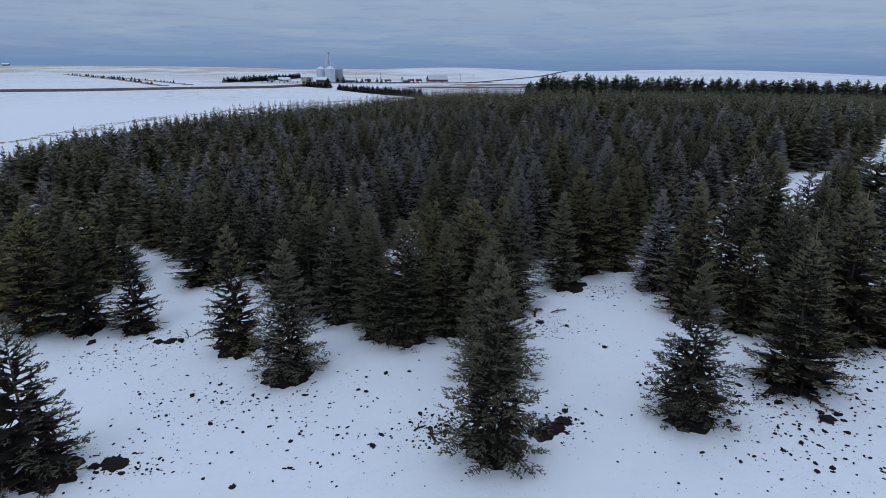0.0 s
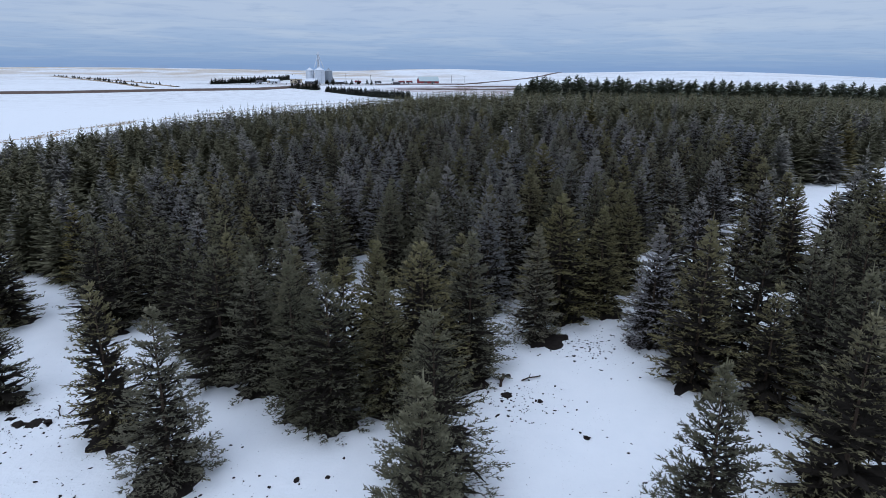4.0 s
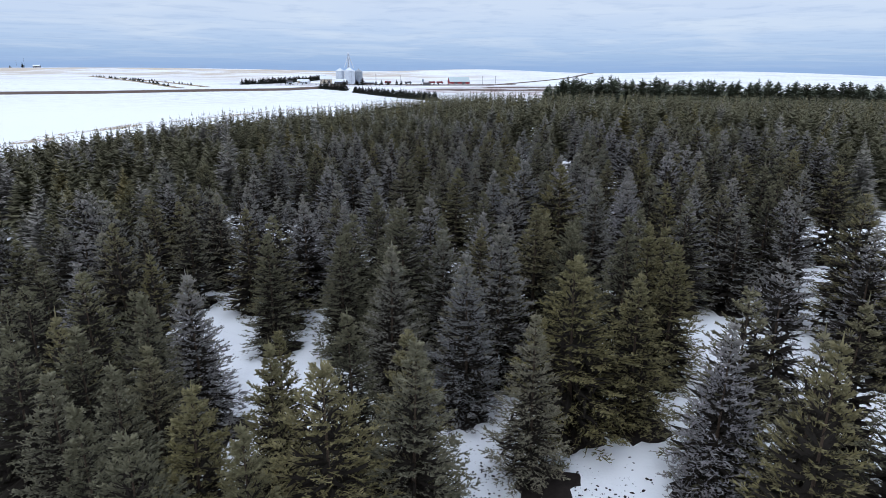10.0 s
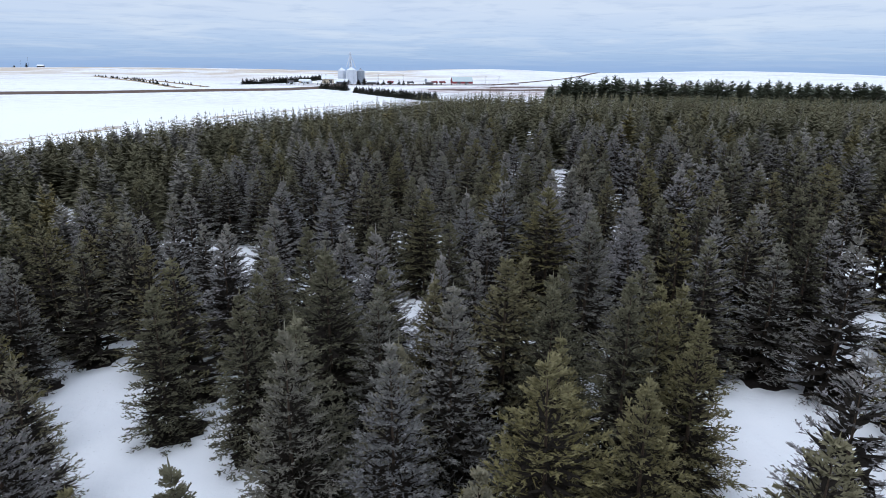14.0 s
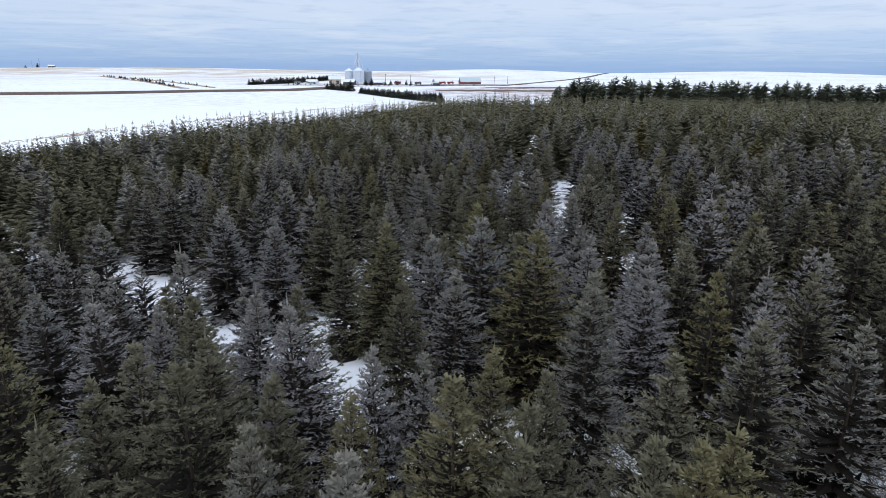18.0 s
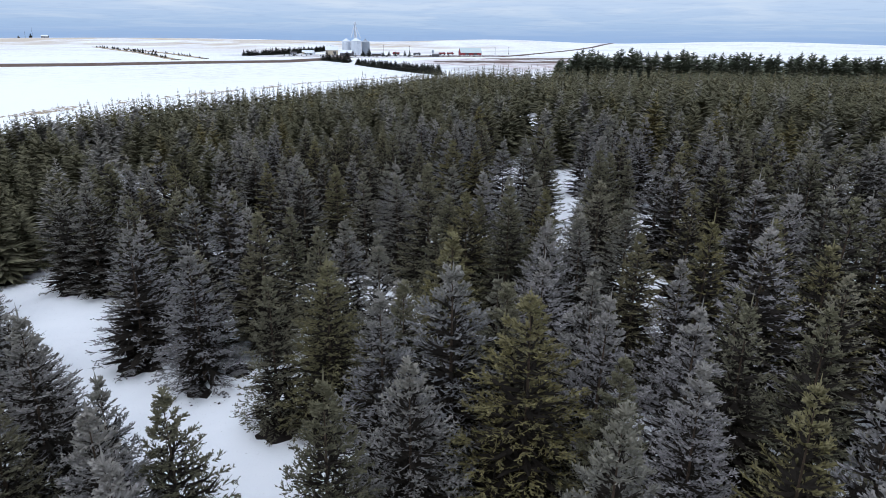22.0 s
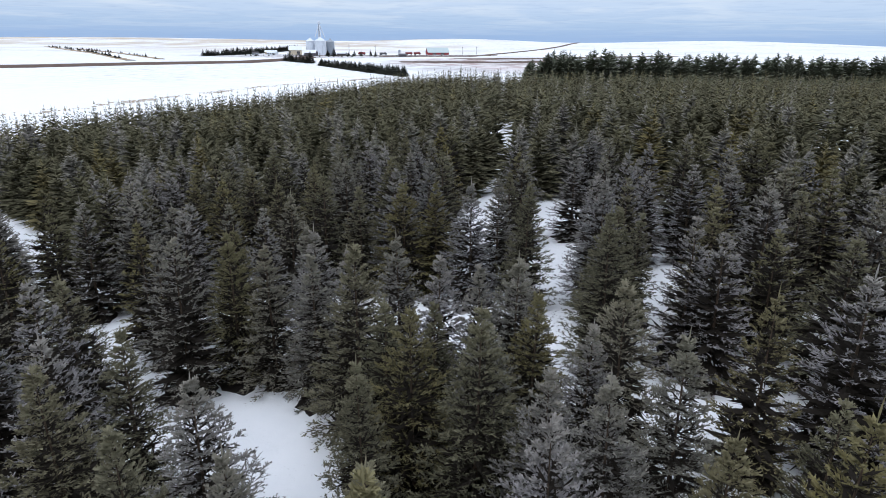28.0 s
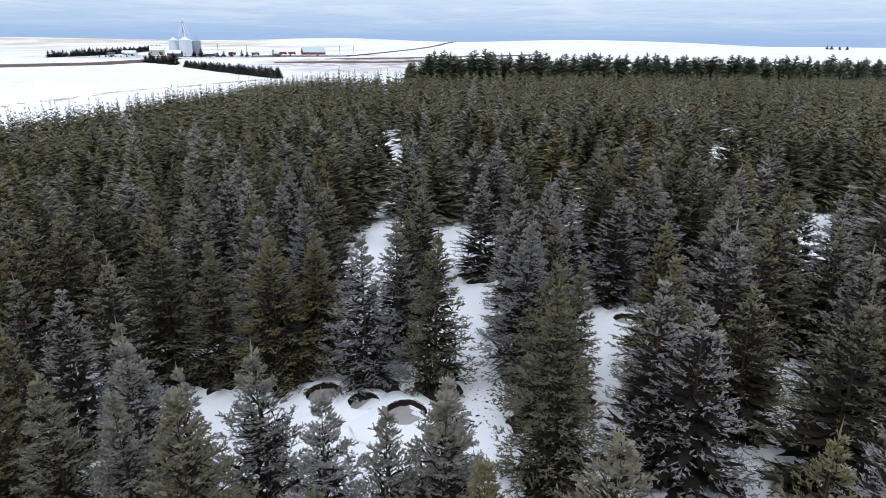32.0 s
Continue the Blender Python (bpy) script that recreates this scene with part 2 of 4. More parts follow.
def part(name, data, mat, parent, label="", at=None):
    """Links a bmesh or a mesh as one mesh object under a thing or a part."""
    if isinstance(data, bmesh.types.BMesh):
        bm, data = data, bpy.data.meshes.new(name)
        bm.to_mesh(data)
        bm.free()
        data.materials.append(mat)
    ob = new(name, data)
    ob.parent = parent
    if at is not None:
        ob.matrix_basis = at
    return tagged(ob, label) if label else ob


def box(bm, size, at=(0, 0, 0), turn=0.0, bevel=0.0):
    made = bmesh.ops.create_cube(bm, size=1, matrix=pose(*at, 0, 0, turn) @ Matrix.Diagonal((*size, 1)))
    if bevel:
        edges = list({e for v in made["verts"] for e in v.link_edges})
        bmesh.ops.bevel(bm, geom=edges, offset=bevel, segments=2, affect="EDGES")
    return bm


def tube(bm, a, b, r1, r2, sides=8):
    a, b = Vector(a), Vector(b)
    turn = (b - a).to_track_quat("Z", "Y").to_matrix().to_4x4()
    bmesh.ops.create_cone(bm, cap_ends=True, segments=sides, radius1=r1, radius2=r2, depth=(b - a).length,
                          matrix=Matrix.Translation((a + b) / 2) @ turn)
    return bm


def smoothstep(a, b, v):
    v = np.clip((v - a) / (b - a), 0, 1)
    return v * v * (3 - 2 * v)


# ---- the lie of the land ----
def land(x, y):
    """Height of the ground: a gentle side slope under the trees, a shallow basin with the farm, low hills behind."""
    x, y = np.asarray(x, float), np.asarray(y, float)
    r = np.hypot(x - 5, y - 40)
    z = 1.37 * np.tanh(x / 24) * smoothstep(-50, -20, x) * (1 - smoothstep(95, 190, r)) - 5.5 * smoothstep(110, 420, r) - 34.0 * smoothstep(1900, 4400, r)
    z = z + 14.5 * np.exp(-((x - 610) / 330) ** 2 - ((y - 1450) / 330) ** 2)
    z = z + 14.0 * np.exp(-((x - 40) / 210) ** 2 - ((y - 1560) / 300) ** 2)
    z = z + 11.5 * np.exp(-((x + 900) / 820) ** 2 - ((y - 1700) / 300) ** 2)
    return z + 1.2 * np.sin(x / 210 + 1.3) * np.sin(y / 330 + 0.4) * smoothstep(700, 1500, r)


def drifts(x, y):
    """Small relief of the snow, only near the trees."""
    near = 1 - smoothstep(120, 200, np.hypot(x - 5, y - 40))
    small = 0.07 * np.sin(1.3 * x + 0.8 * np.sin(0.9 * y)) * np.sin(1.1 * y + 0.7 * np.sin(0.8 * x))
    return near * (small + 0.07 * np.sin(0.37 * x + 0.5) * np.sin(0.31 * y + 1.1) + 0.035 * np.sin(2.9 * x + 1.7 * y) * np.sin(2.3 * y - 1.1 * x))


def ground_z(x, y):
    return float(land(x, y) + drifts(np.asarray(x, float), np.asarray(y, float)))


def spread(low, high, step, reach, grow=1.12):
    """Lines of a sheet: even from low to high, then ever wider out to reach."""
    mid = list(np.arange(low, high + step / 2, step))
    left, right, gap = [], [], step
    while (left[-1] if left else low) > -reach:
        gap *= grow
        left.append((left[-1] if left else low) - gap)
    gap = step
    while (right[-1] if right else high) < reach:
        gap *= grow
        right.append((right[-1] if right else high) + gap)
    return np.array(left[::-1] + mid + right)


xs, ys = spread(-45, 60, 0.65, 4600), spread(-5, 110, 0.65, 4600)
gx, gy = np.meshgrid(xs, ys)
gz = land(gx, gy) + drifts(gx, gy)
index = np.arange(gx.size).reshape(gx.shape)
quads = np.stack([index[:-1, :-1], index[:-1, 1:], index[1:, 1:], index[1:, :-1]], -1).reshape(-1, 4)
ground = new("ground", mesh_from("ground", np.stack([gx, gy, gz], -1).reshape(-1, 3), quads, SNOW, smooth=True))
tagged(ground, "snow-covered ground with thin snow and rolling white fields", "ground", kind="structure")


# ---- spruces ----
def spindles(base, way, length, radius, fresh):
    """Needled shoots: three-sided spindles from base along way."""
    base, way, length, radius = (np.asarray(a, float) for a in (base, way, length, radius))
    way = way / np.linalg.norm(way, axis=1, keepdims=True)
    side = np.cross(way, (0.13, 0.21, 0.97))
    side = side / np.linalg.norm(side, axis=1, keepdims=True)
    other = np.cross(way, side)
    mid, tip = base + way * (0.45 * length)[:, None], base + way * length[:, None]
    ring = [mid + (side * math.cos(a) + other * math.sin(a)) * radius[:, None] for a in (0.5, 2.6, 4.7)]
    verts = np.stack([base, *ring, tip], 1)
    one = np.array([(0, 2, 1), (0, 3, 2), (0, 1, 3), (1, 2, 4), (2, 3, 4), (3, 1, 4)])
    faces = one[None] + 5 * np.arange(len(base))[:, None, None]
    glow = np.repeat(np.asarray(fresh, float), 5)
    glow[4::5] = np.minimum(1, glow[4::5] + 0.35)
    return verts.reshape(-1, 3), faces.reshape(-1, 3), glow


def fronds(base, way, side, length, width, sag, fresh):
    """Flat boughs: diamonds folded along the middle, the edges hanging a little."""
    base, way, side = (np.asarray(a, float) for a in (base, way, side))
    length, width, sag = (np.asarray(a, float)[:, None] for a in (length, width, sag))
    mid = base + way * length * 0.5
    down = np.array((0, 0, -1.0)) * sag
    verts = np.stack([base, mid + side * width / 2 + down, base + way * length, mid - side * width / 2 + down], 1)
    faces = np.array([(0, 1, 2), (0, 2, 3)])[None] + 4 * np.arange(len(base))[:, None, None]
    return verts.reshape(-1, 3), faces.reshape(-1, 3), np.repeat(np.asarray(fresh, float), 4)


def blades(base, way, side, length, width, fresh):
    """Single needled shoots: slim triangles, most tapering to a point, every third one widening like a brush."""
    base, way, side = (np.asarray(a, float) for a in (base, way, side))
    length, width = (np.asarray(a, float)[:, None] for a in (length, width))
    tip = base + way * length
    brush = (np.arange(len(base)) % 3 == 1)[:, None] & (np.asarray(fresh)[:, None] >= 0) & (length < 0.04)
    near, far = np.where(brush, tip, base), np.where(brush, base, tip)
    verts = np.stack([near + side * width / 2, near - side * width / 2, far], 1)
    glow = np.repeat(np.asarray(fresh, float), 3)
    glow[2::3] = np.where(glow[2::3] >= 0, np.minimum(1, glow[2::3] + 0.22), glow[2::3])
    return verts.reshape(-1, 3), np.arange(3 * len(base)).reshape(-1, 3), glow


def join_arrays(*sets):
    verts, faces, glow, start = [], [], [], 0
    for v, f, g in sets:
        verts.append(v), faces.append(f + start), glow.append(g)
        start += len(v)
    return np.concatenate(verts), np.concatenate(faces), np.concatenate(glow)


def unit(v):
    return v / (np.linalg.norm(v) + 1e-9)


def crown_arrays(seed, tiers, boughs, twigs, shoots, fans=3, slim=1.0, cone=1.0):
    """A spruce crown 1 m high: boughs in whorls, with inner twigs darkened as shade and needled sprays, or plain fans
    of needles.
    """
    rng = random.Random(seed)
    wide = rng.uniform(0.30, 0.40) * slim
    power = rng.uniform(0.84, 1.04) * cone
    spire = rng.uniform(0.18, 0.3)
    lop = rng.uniform(0, 6.28)
    sp, fr, bl = [], [], []
    for i in range(tiers):
        u = ((i + 0.35) / tiers) ** 0.93
        count = max(4, round(boughs * (1.08 - 0.55 * u)))
        spin = rng.uniform(0, 6.28)
        for k in range(count):
            a = spin + 6.283 * k / count + rng.uniform(-0.3, 0.3)
            reach = wide * ((1 - u) ** power) * min(1, (1 - u) / spire) ** 0.35 * (0.8 + 0.2 * min(1, u / 0.12))
            reach = reach * rng.uniform(0.82, 1.07) * (1 + 0.1 * math.cos(a - lop)) + 0.008
            rise = -0.24 + 0.85 * u ** 1.5 + rng.uniform(-0.14, 0.14)
            z = 0.035 + 0.925 * u + rng.uniform(-0.5, 0.5) / tiers
            out, across = np.array((math.cos(a), math.sin(a), 0)), np.array((-math.sin(a), math.cos(a), 0))

            def spot(s):
                return out * reach * s + np.array((0, 0, z + reach * (rise * s + 0.2 * s * s)))

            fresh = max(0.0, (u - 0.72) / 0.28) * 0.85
            way = spot(1.0) - spot(0.0)
            span = np.linalg.norm(way)
            way = way / span
            if twigs:
                # panel along the inner bough, dark to deepen the shade behind the needles
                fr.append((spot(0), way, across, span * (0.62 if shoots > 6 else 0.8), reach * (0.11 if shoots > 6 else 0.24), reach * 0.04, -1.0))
                # dry twigs inside the crown, in the near-black tone that imitates shade
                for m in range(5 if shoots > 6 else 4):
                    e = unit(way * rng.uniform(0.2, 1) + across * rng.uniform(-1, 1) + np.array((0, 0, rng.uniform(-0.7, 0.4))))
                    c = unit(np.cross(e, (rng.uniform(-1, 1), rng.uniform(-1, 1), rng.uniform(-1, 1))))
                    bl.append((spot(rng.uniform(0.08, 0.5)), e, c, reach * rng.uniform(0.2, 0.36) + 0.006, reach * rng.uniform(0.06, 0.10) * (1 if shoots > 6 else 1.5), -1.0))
                n = max(3, round(twigs * (0.4 + 0.75 * (1 - u))))
                for j in range(n + 1):
                    if j == n:
                        s, d, ln = 0.74, way + np.array((0, 0, 0.15)), 0.27 * reach + 0.012
                    else:
                        s = (0.2 if shoots > 6 else 0.3) + (0.74 if shoots > 6 else 0.64) * (j + rng.random()) / n
                        beta = rng.uniform(0.5, 1.0)
                        d = way * math.cos(beta) + across * (1 if j % 2 else -1) * math.sin(beta) + np.array((0, 0, rng.uniform(-0.18, 0.3)))
                        ln = (0.016 + 0.30 * reach * (1.06 - s)) * rng.uniform(0.8, 1.25)
                    d = unit(d)
                    foot = spot(s)
                    flat = unit(np.cross(d, (0, 0, 1)))
                    fr.append((foot, d, flat, ln * 1.02, 0.005 if shoots > 6 else 0.008, 0.0, fresh * 0.8))
                    for m in range(shoots):
                        q = (m + rng.random()) / shoots
                        hand = 1 if m % 2 else -1
                        e = unit(d * rng.uniform(0.7, 1.1) + flat * hand * rng.uniform(0.25, 0.8) + np.array((0, 0, rng.uniform(-0.35, 0.75))))
                        c = unit(np.cross(e, (rng.uniform(-1, 1), rng.uniform(-1, 1), rng.uniform(0.2, 1))))
                        size = rng.uniform(0.013, 0.022) * (1 if shoots > 6 else 1.12) * (1.15 - 0.35 * q)
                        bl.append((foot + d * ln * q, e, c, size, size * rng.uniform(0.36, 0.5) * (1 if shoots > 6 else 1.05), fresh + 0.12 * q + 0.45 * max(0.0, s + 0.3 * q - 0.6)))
            else:
                for f in range(fans):
                    turn = rng.uniform(-0.95, 0.95) if f else rng.uniform(-0.15, 0.15)
                    d = unit(way * math.cos(turn) + across * math.sin(turn) + np.array((0, 0, rng.uniform(-0.3, 0.25))))
                    c = unit(np.cross(d, (rng.uniform(-0.7, 0.7), rng.uniform(-0.7, 0.7), 1)))
                    start = rng.uniform(0.15, 0.6) if f else 0.0
                    bl.append((spot(start), d, c, reach * (1.05 if f == 0 else rng.uniform(0.35, 0.62)) + 0.012, reach * (0.34 if f == 0 else rng.uniform(0.16, 0.3)) + 0.004, fresh))
    # leading shoot and the small shoots below it
    tall = rng.uniform(0.065, 0.115)
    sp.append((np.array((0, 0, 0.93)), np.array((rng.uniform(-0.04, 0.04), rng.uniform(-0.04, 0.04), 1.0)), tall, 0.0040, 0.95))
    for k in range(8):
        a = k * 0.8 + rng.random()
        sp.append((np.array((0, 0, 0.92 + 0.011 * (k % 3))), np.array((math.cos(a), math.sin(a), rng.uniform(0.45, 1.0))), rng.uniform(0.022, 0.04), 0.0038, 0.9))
    return join_arrays(spindles(*zip(*sp)), blades(*zip(*bl)), *([fronds(*zip(*fr))] if fr else []))


def trunk_mesh(name, mat, top=0.9, thick=0.014):
    bm = bmesh.new()
    tube(bm, (0, 0, -0.03), (0, 0, 0.02), thick * 1.5, thick, 8)
    tube(bm, (0, 0, 0.02), (0, 0, 0.45), thick, thick * 0.6, 8)
    tube(bm, (0, 0, 0.45), (0, 0, top), thick * 0.5, 0.0012, 8)
    data = bpy.data.meshes.new(name)
    bm.to_mesh(data)
    bm.free()
    data.materials.append(mat)
    return data


NEAR = [crown_arrays(11 + k, 20, 9, 9, 8) for k in range(8)]
MIDDLE = [crown_arrays(31 + k, 18, 8, 7, 5) for k in range(7)]
FAR = [crown_arrays(51 + k, 18, 9, 0, 0, 6, 0.92, 1.0) for k in range(6)]
DISTANT = [crown_arrays(71 + k, 11, 6, 0, 0, 3, 0.97, 1.05) for k in range(6)]
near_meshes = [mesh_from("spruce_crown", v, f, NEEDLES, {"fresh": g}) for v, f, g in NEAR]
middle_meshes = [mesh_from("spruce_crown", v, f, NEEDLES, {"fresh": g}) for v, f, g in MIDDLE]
spruce_trunk = trunk_mesh("spruce_trunk", BARK)
rng = random.Random(5)


# ---- the plantation: rows of spruces in blocks, with lanes between ----
def across_rows(x, y):
    return 0.63 * x + 0.77 * y


def left_edge(y):
    return np.interp(y, [20, 66, 100, 120, 135, 150, 165, 178, 190, 205, 216, 240], [-48, -46.5, -46, -44, -41, -35, -27, -21, -13, -8, -1, 13])


def right_edge(y):
    return np.interp(y, [20, 28, 46, 55, 62, 67, 69, 76, 90, 118, 240], [18, 22, 28, 29.5, 33, 36, 46, 52, 62, 88, 225])


ROWS_NEAR = [9.6, 11.8, 14.0, 16.2, 21.0, 23.4, 25.8, 31.0, 33.2, 35.3, 37.4, 43.5, 45.6, 47.7, 49.6, 53.0, 54.8]
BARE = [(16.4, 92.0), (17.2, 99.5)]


# narrow treeless strips along the camera's sight lines to far snow, from end to end
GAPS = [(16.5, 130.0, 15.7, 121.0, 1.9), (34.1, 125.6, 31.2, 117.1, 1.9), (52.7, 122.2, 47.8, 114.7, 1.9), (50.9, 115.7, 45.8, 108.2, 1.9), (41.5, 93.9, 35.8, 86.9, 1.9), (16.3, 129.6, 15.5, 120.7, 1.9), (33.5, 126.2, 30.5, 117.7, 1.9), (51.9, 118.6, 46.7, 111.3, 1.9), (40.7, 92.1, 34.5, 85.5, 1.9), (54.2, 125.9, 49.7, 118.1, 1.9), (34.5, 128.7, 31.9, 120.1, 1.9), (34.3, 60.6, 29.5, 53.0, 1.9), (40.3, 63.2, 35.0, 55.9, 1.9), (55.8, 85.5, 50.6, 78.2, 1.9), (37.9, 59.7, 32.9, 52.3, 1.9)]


def from_line(x, y, ax, ay, bx, by):
    s = min(1, max(0, ((x - ax) * (bx - ax) + (y - ay) * (by - ay)) / ((bx - ax) ** 2 + (by - ay) ** 2)))
    return math.hypot(x - ax - (bx - ax) * s, y - ay - (by - ay) * s)


def in_plantation(x, y):
    n = across_rows(x, y)
    if not left_edge(y) < x < right_edge(y) or y > 226 + 0.06 * x or n < 8:
        return False
    if n < 20.2 and (x > -18 or n > 17.4):
        return False
    if n < 29 and x > 2.6:
        return False
    if 41.5 < n < 47.0 and 15.5 < x < 26:
        return False
    for lane, half in ((72.0, 0.9), (81.4, 0.9), (95.8, 0.8), (104.0, 0.8)):
        if abs(n - lane) < half:
            return False
    if 66 < y < 81 and abs(x - (13.2 + (y - 67) * 0.17)) < 1.3:
        return False
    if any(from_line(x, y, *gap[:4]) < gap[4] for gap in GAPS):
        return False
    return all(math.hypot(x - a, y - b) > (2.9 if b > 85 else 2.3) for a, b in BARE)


def from_flight(x, y):
    """Distance from the line along which the trees are seen from nearby."""
    s = min(1, max(0, ((x - 1) * 9 + (y - 20) * 56) / (9 * 9 + 56 * 56)))
    return math.hypot(x - 1 - 9 * s, y - 20 - 56 * s)


placed = []
# green spruces from 18 to 32 m on: x, y, height
placed += [("green", *p) for p in [
    (-13.6, 17.8, 6.0), (1.8, 18.0, 6.9), (9.0, 19.7, 6.0), (13.7, 21.6, 6.2), (2.2, 23.3, 6.1), (-6.5, 24.5, 6.4),
    (19.9, 25.0, 5.3), (18.0, 25.5, 6.8), (16.3, 25.6, 6.1), (1.9, 26.3, 5.0), (20.6, 26.5, 5.3), (18.9, 27.0, 6.6),
    (14.4, 27.2, 5.0), (-9.7, 27.3, 6.2), (-1.6, 27.4, 6.1), (16.7, 27.7, 6.1), (-3.1, 28.4, 6.3), (12.5, 29.0, 7.0),
    (20.4, 29.4, 6.2), (1.8, 29.7, 6.5), (-15.9, 30.0, 5.8), (-18.7, 30.1, 6.2), (15.3, 30.1, 6.0), (17.4, 30.2, 6.0),
    (-5.1, 30.3, 6.0), (-3.6, 30.6, 6.0), (3.6, 30.7, 6.5), (13.7, 31.5, 6.0), (-7.1, 31.7, 6.2), (18.9, 32.3, 5.7),
]]
# green spruces from 32 to 41 m on: x, y, height
placed += [("green", *p) for p in [
    (-3.7, 32.4, 5.7), (21.3, 32.6, 5.9), (-5.9, 32.7, 6.1), (3.4, 32.7, 5.9), (-7.3, 33.8, 6.2), (1.6, 33.8, 6.1),
    (-22.4, 33.8, 5.9), (-26.8, 33.9, 5.5), (12.9, 34.0, 6.3), (-9.0, 34.0, 5.9), (16.2, 34.1, 5.9), (29.6, 34.6, 5.6),
    (-5.0, 34.7, 6.5), (21.8, 34.7, 6.1), (-24.3, 35.2, 6.3), (23.0, 36.5, 5.8), (-6.4, 36.8, 5.8), (30.4, 36.9, 5.7),
    (-15.2, 37.4, 6.1), (-10.9, 37.6, 5.9), (-24.1, 37.8, 6.1), (-21.1, 38.9, 5.7), (-25.6, 39.3, 5.3), (-13.0, 39.3, 5.1),
    (-14.8, 39.5, 5.7), (22.0, 39.6, 6.1), (-10.1, 39.9, 5.4), (2.1, 39.9, 6.3), (-23.0, 40.4, 5.7), (24.6, 40.7, 5.6),
]]
# green spruces from 41 to 48 m on: x, y, height
placed += [("green", *p) for p in [
    (11.2, 40.7, 6.9), (27.1, 40.7, 6.0), (9.1, 41.3, 6.6), (-16.5, 41.8, 5.6), (-25.4, 41.9, 5.6), (23.3, 42.1, 6.0),
    (-13.7, 42.5, 5.0), (-0.5, 42.6, 6.2), (9.3, 43.0, 6.3), (7.9, 43.0, 6.8), (-18.5, 43.1, 5.3), (2.1, 43.6, 6.9),
    (-10.9, 43.7, 6.6), (21.9, 43.8, 6.9), (3.8, 44.0, 6.2), (-4.1, 44.0, 6.0), (5.5, 44.1, 5.9), (28.5, 44.1, 5.4),
    (31.8, 44.3, 6.0), (-0.5, 44.4, 6.1), (-15.5, 44.5, 5.4), (10.1, 44.9, 5.9), (12.9, 45.6, 6.0), (-17.2, 45.7, 5.6),
    (1.5, 46.1, 6.4), (-22.4, 46.3, 5.1), (-0.6, 46.3, 6.1), (8.6, 46.4, 5.9), (15.8, 47.3, 6.0), (-23.9, 47.8, 5.8),
]]
# green spruces from 48 to 60 m on: x, y, height
placed += [("green", *p) for p in [
    (0.4, 47.9, 6.9), (-6.9, 48.9, 6.1), (33.1, 49.2, 6.0), (25.4, 49.6, 5.9), (-10.6, 50.2, 6.1), (21.2, 50.4, 6.2),
    (-18.7, 50.7, 5.7), (2.4, 50.9, 6.0), (5.8, 51.0, 6.2), (19.0, 51.5, 6.1), (-13.2, 51.7, 6.4), (-2.6, 51.8, 5.8),
    (12.3, 52.3, 5.9), (-16.6, 54.2, 5.8), (17.9, 54.3, 6.3), (-13.1, 54.5, 5.7), (23.5, 54.6, 5.8), (16.1, 54.7, 6.2),
    (27.6, 55.5, 6.3), (9.9, 56.2, 6.2), (16.7, 56.4, 5.8), (6.8, 56.9, 6.0), (24.0, 57.2, 6.2), (-13.4, 57.3, 6.0),
    (-19.8, 57.4, 5.8), (-17.9, 57.7, 6.0), (25.7, 57.8, 7.0), (2.3, 58.0, 5.8), (20.7, 59.5, 6.0), (23.9, 60.3, 6.3),
]]
# green spruces from 61 to 73 m on: x, y, height
placed += [("green", *p) for p in [
    (8.0, 60.9, 5.9), (14.8, 61.0, 6.2), (3.3, 61.1, 6.4), (26.8, 61.2, 6.5), (22.4, 62.1, 7.0), (17.8, 62.6, 5.7),
    (24.3, 62.7, 6.2), (0.1, 63.8, 6.3), (-17.6, 64.5, 5.4), (27.7, 64.6, 7.0), (7.4, 64.7, 5.8), (10.3, 64.8, 7.0),
    (33.5, 65.2, 6.6), (-15.8, 65.4, 6.3), (-20.1, 65.9, 5.9), (0.4, 66.6, 5.9), (18.6, 66.9, 6.2), (-17.1, 67.1, 5.8),
    (-7.5, 67.6, 6.4), (7.7, 67.9, 6.0), (9.2, 68.0, 5.8), (-6.4, 69.5, 5.9), (6.6, 69.8, 7.0), (32.8, 70.8, 5.7),
    (-4.0, 71.3, 5.8), (35.0, 71.7, 6.3), (23.7, 71.8, 6.4), (31.4, 72.8, 7.0), (26.8, 73.3, 6.7), (-5.5, 73.4, 5.0),
]]
# green spruces from 73 to 87 m on: x, y, height
placed += [("green", *p) for p in [
    (15.7, 73.5, 7.0), (-16.0, 74.6, 6.3), (-13.8, 74.8, 5.3), (37.7, 75.1, 6.8), (33.9, 75.5, 6.4), (20.6, 76.3, 6.1),
    (29.9, 76.7, 6.4), (16.8, 76.9, 6.1), (25.0, 77.7, 6.5), (18.1, 78.1, 5.4), (-15.8, 79.3, 5.9), (13.3, 80.0, 6.6),
    (-17.9, 81.1, 5.5), (-10.6, 81.1, 5.7), (18.6, 82.0, 6.1), (35.3, 82.5, 5.6), (4.9, 82.8, 6.0), (2.9, 83.1, 6.6),
    (-19.8, 83.5, 5.0), (28.4, 84.4, 6.3), (-13.2, 84.9, 6.1), (-19.4, 85.7, 5.0), (-0.1, 85.8, 5.8), (13.2, 86.8, 5.6),
    (6.3, 86.9, 6.8), (32.9, 86.9, 5.6), (-10.9, 87.0, 6.4), (1.6, 87.0, 6.5), (-8.6, 87.2, 5.3), (9.2, 87.4, 7.0),
]]
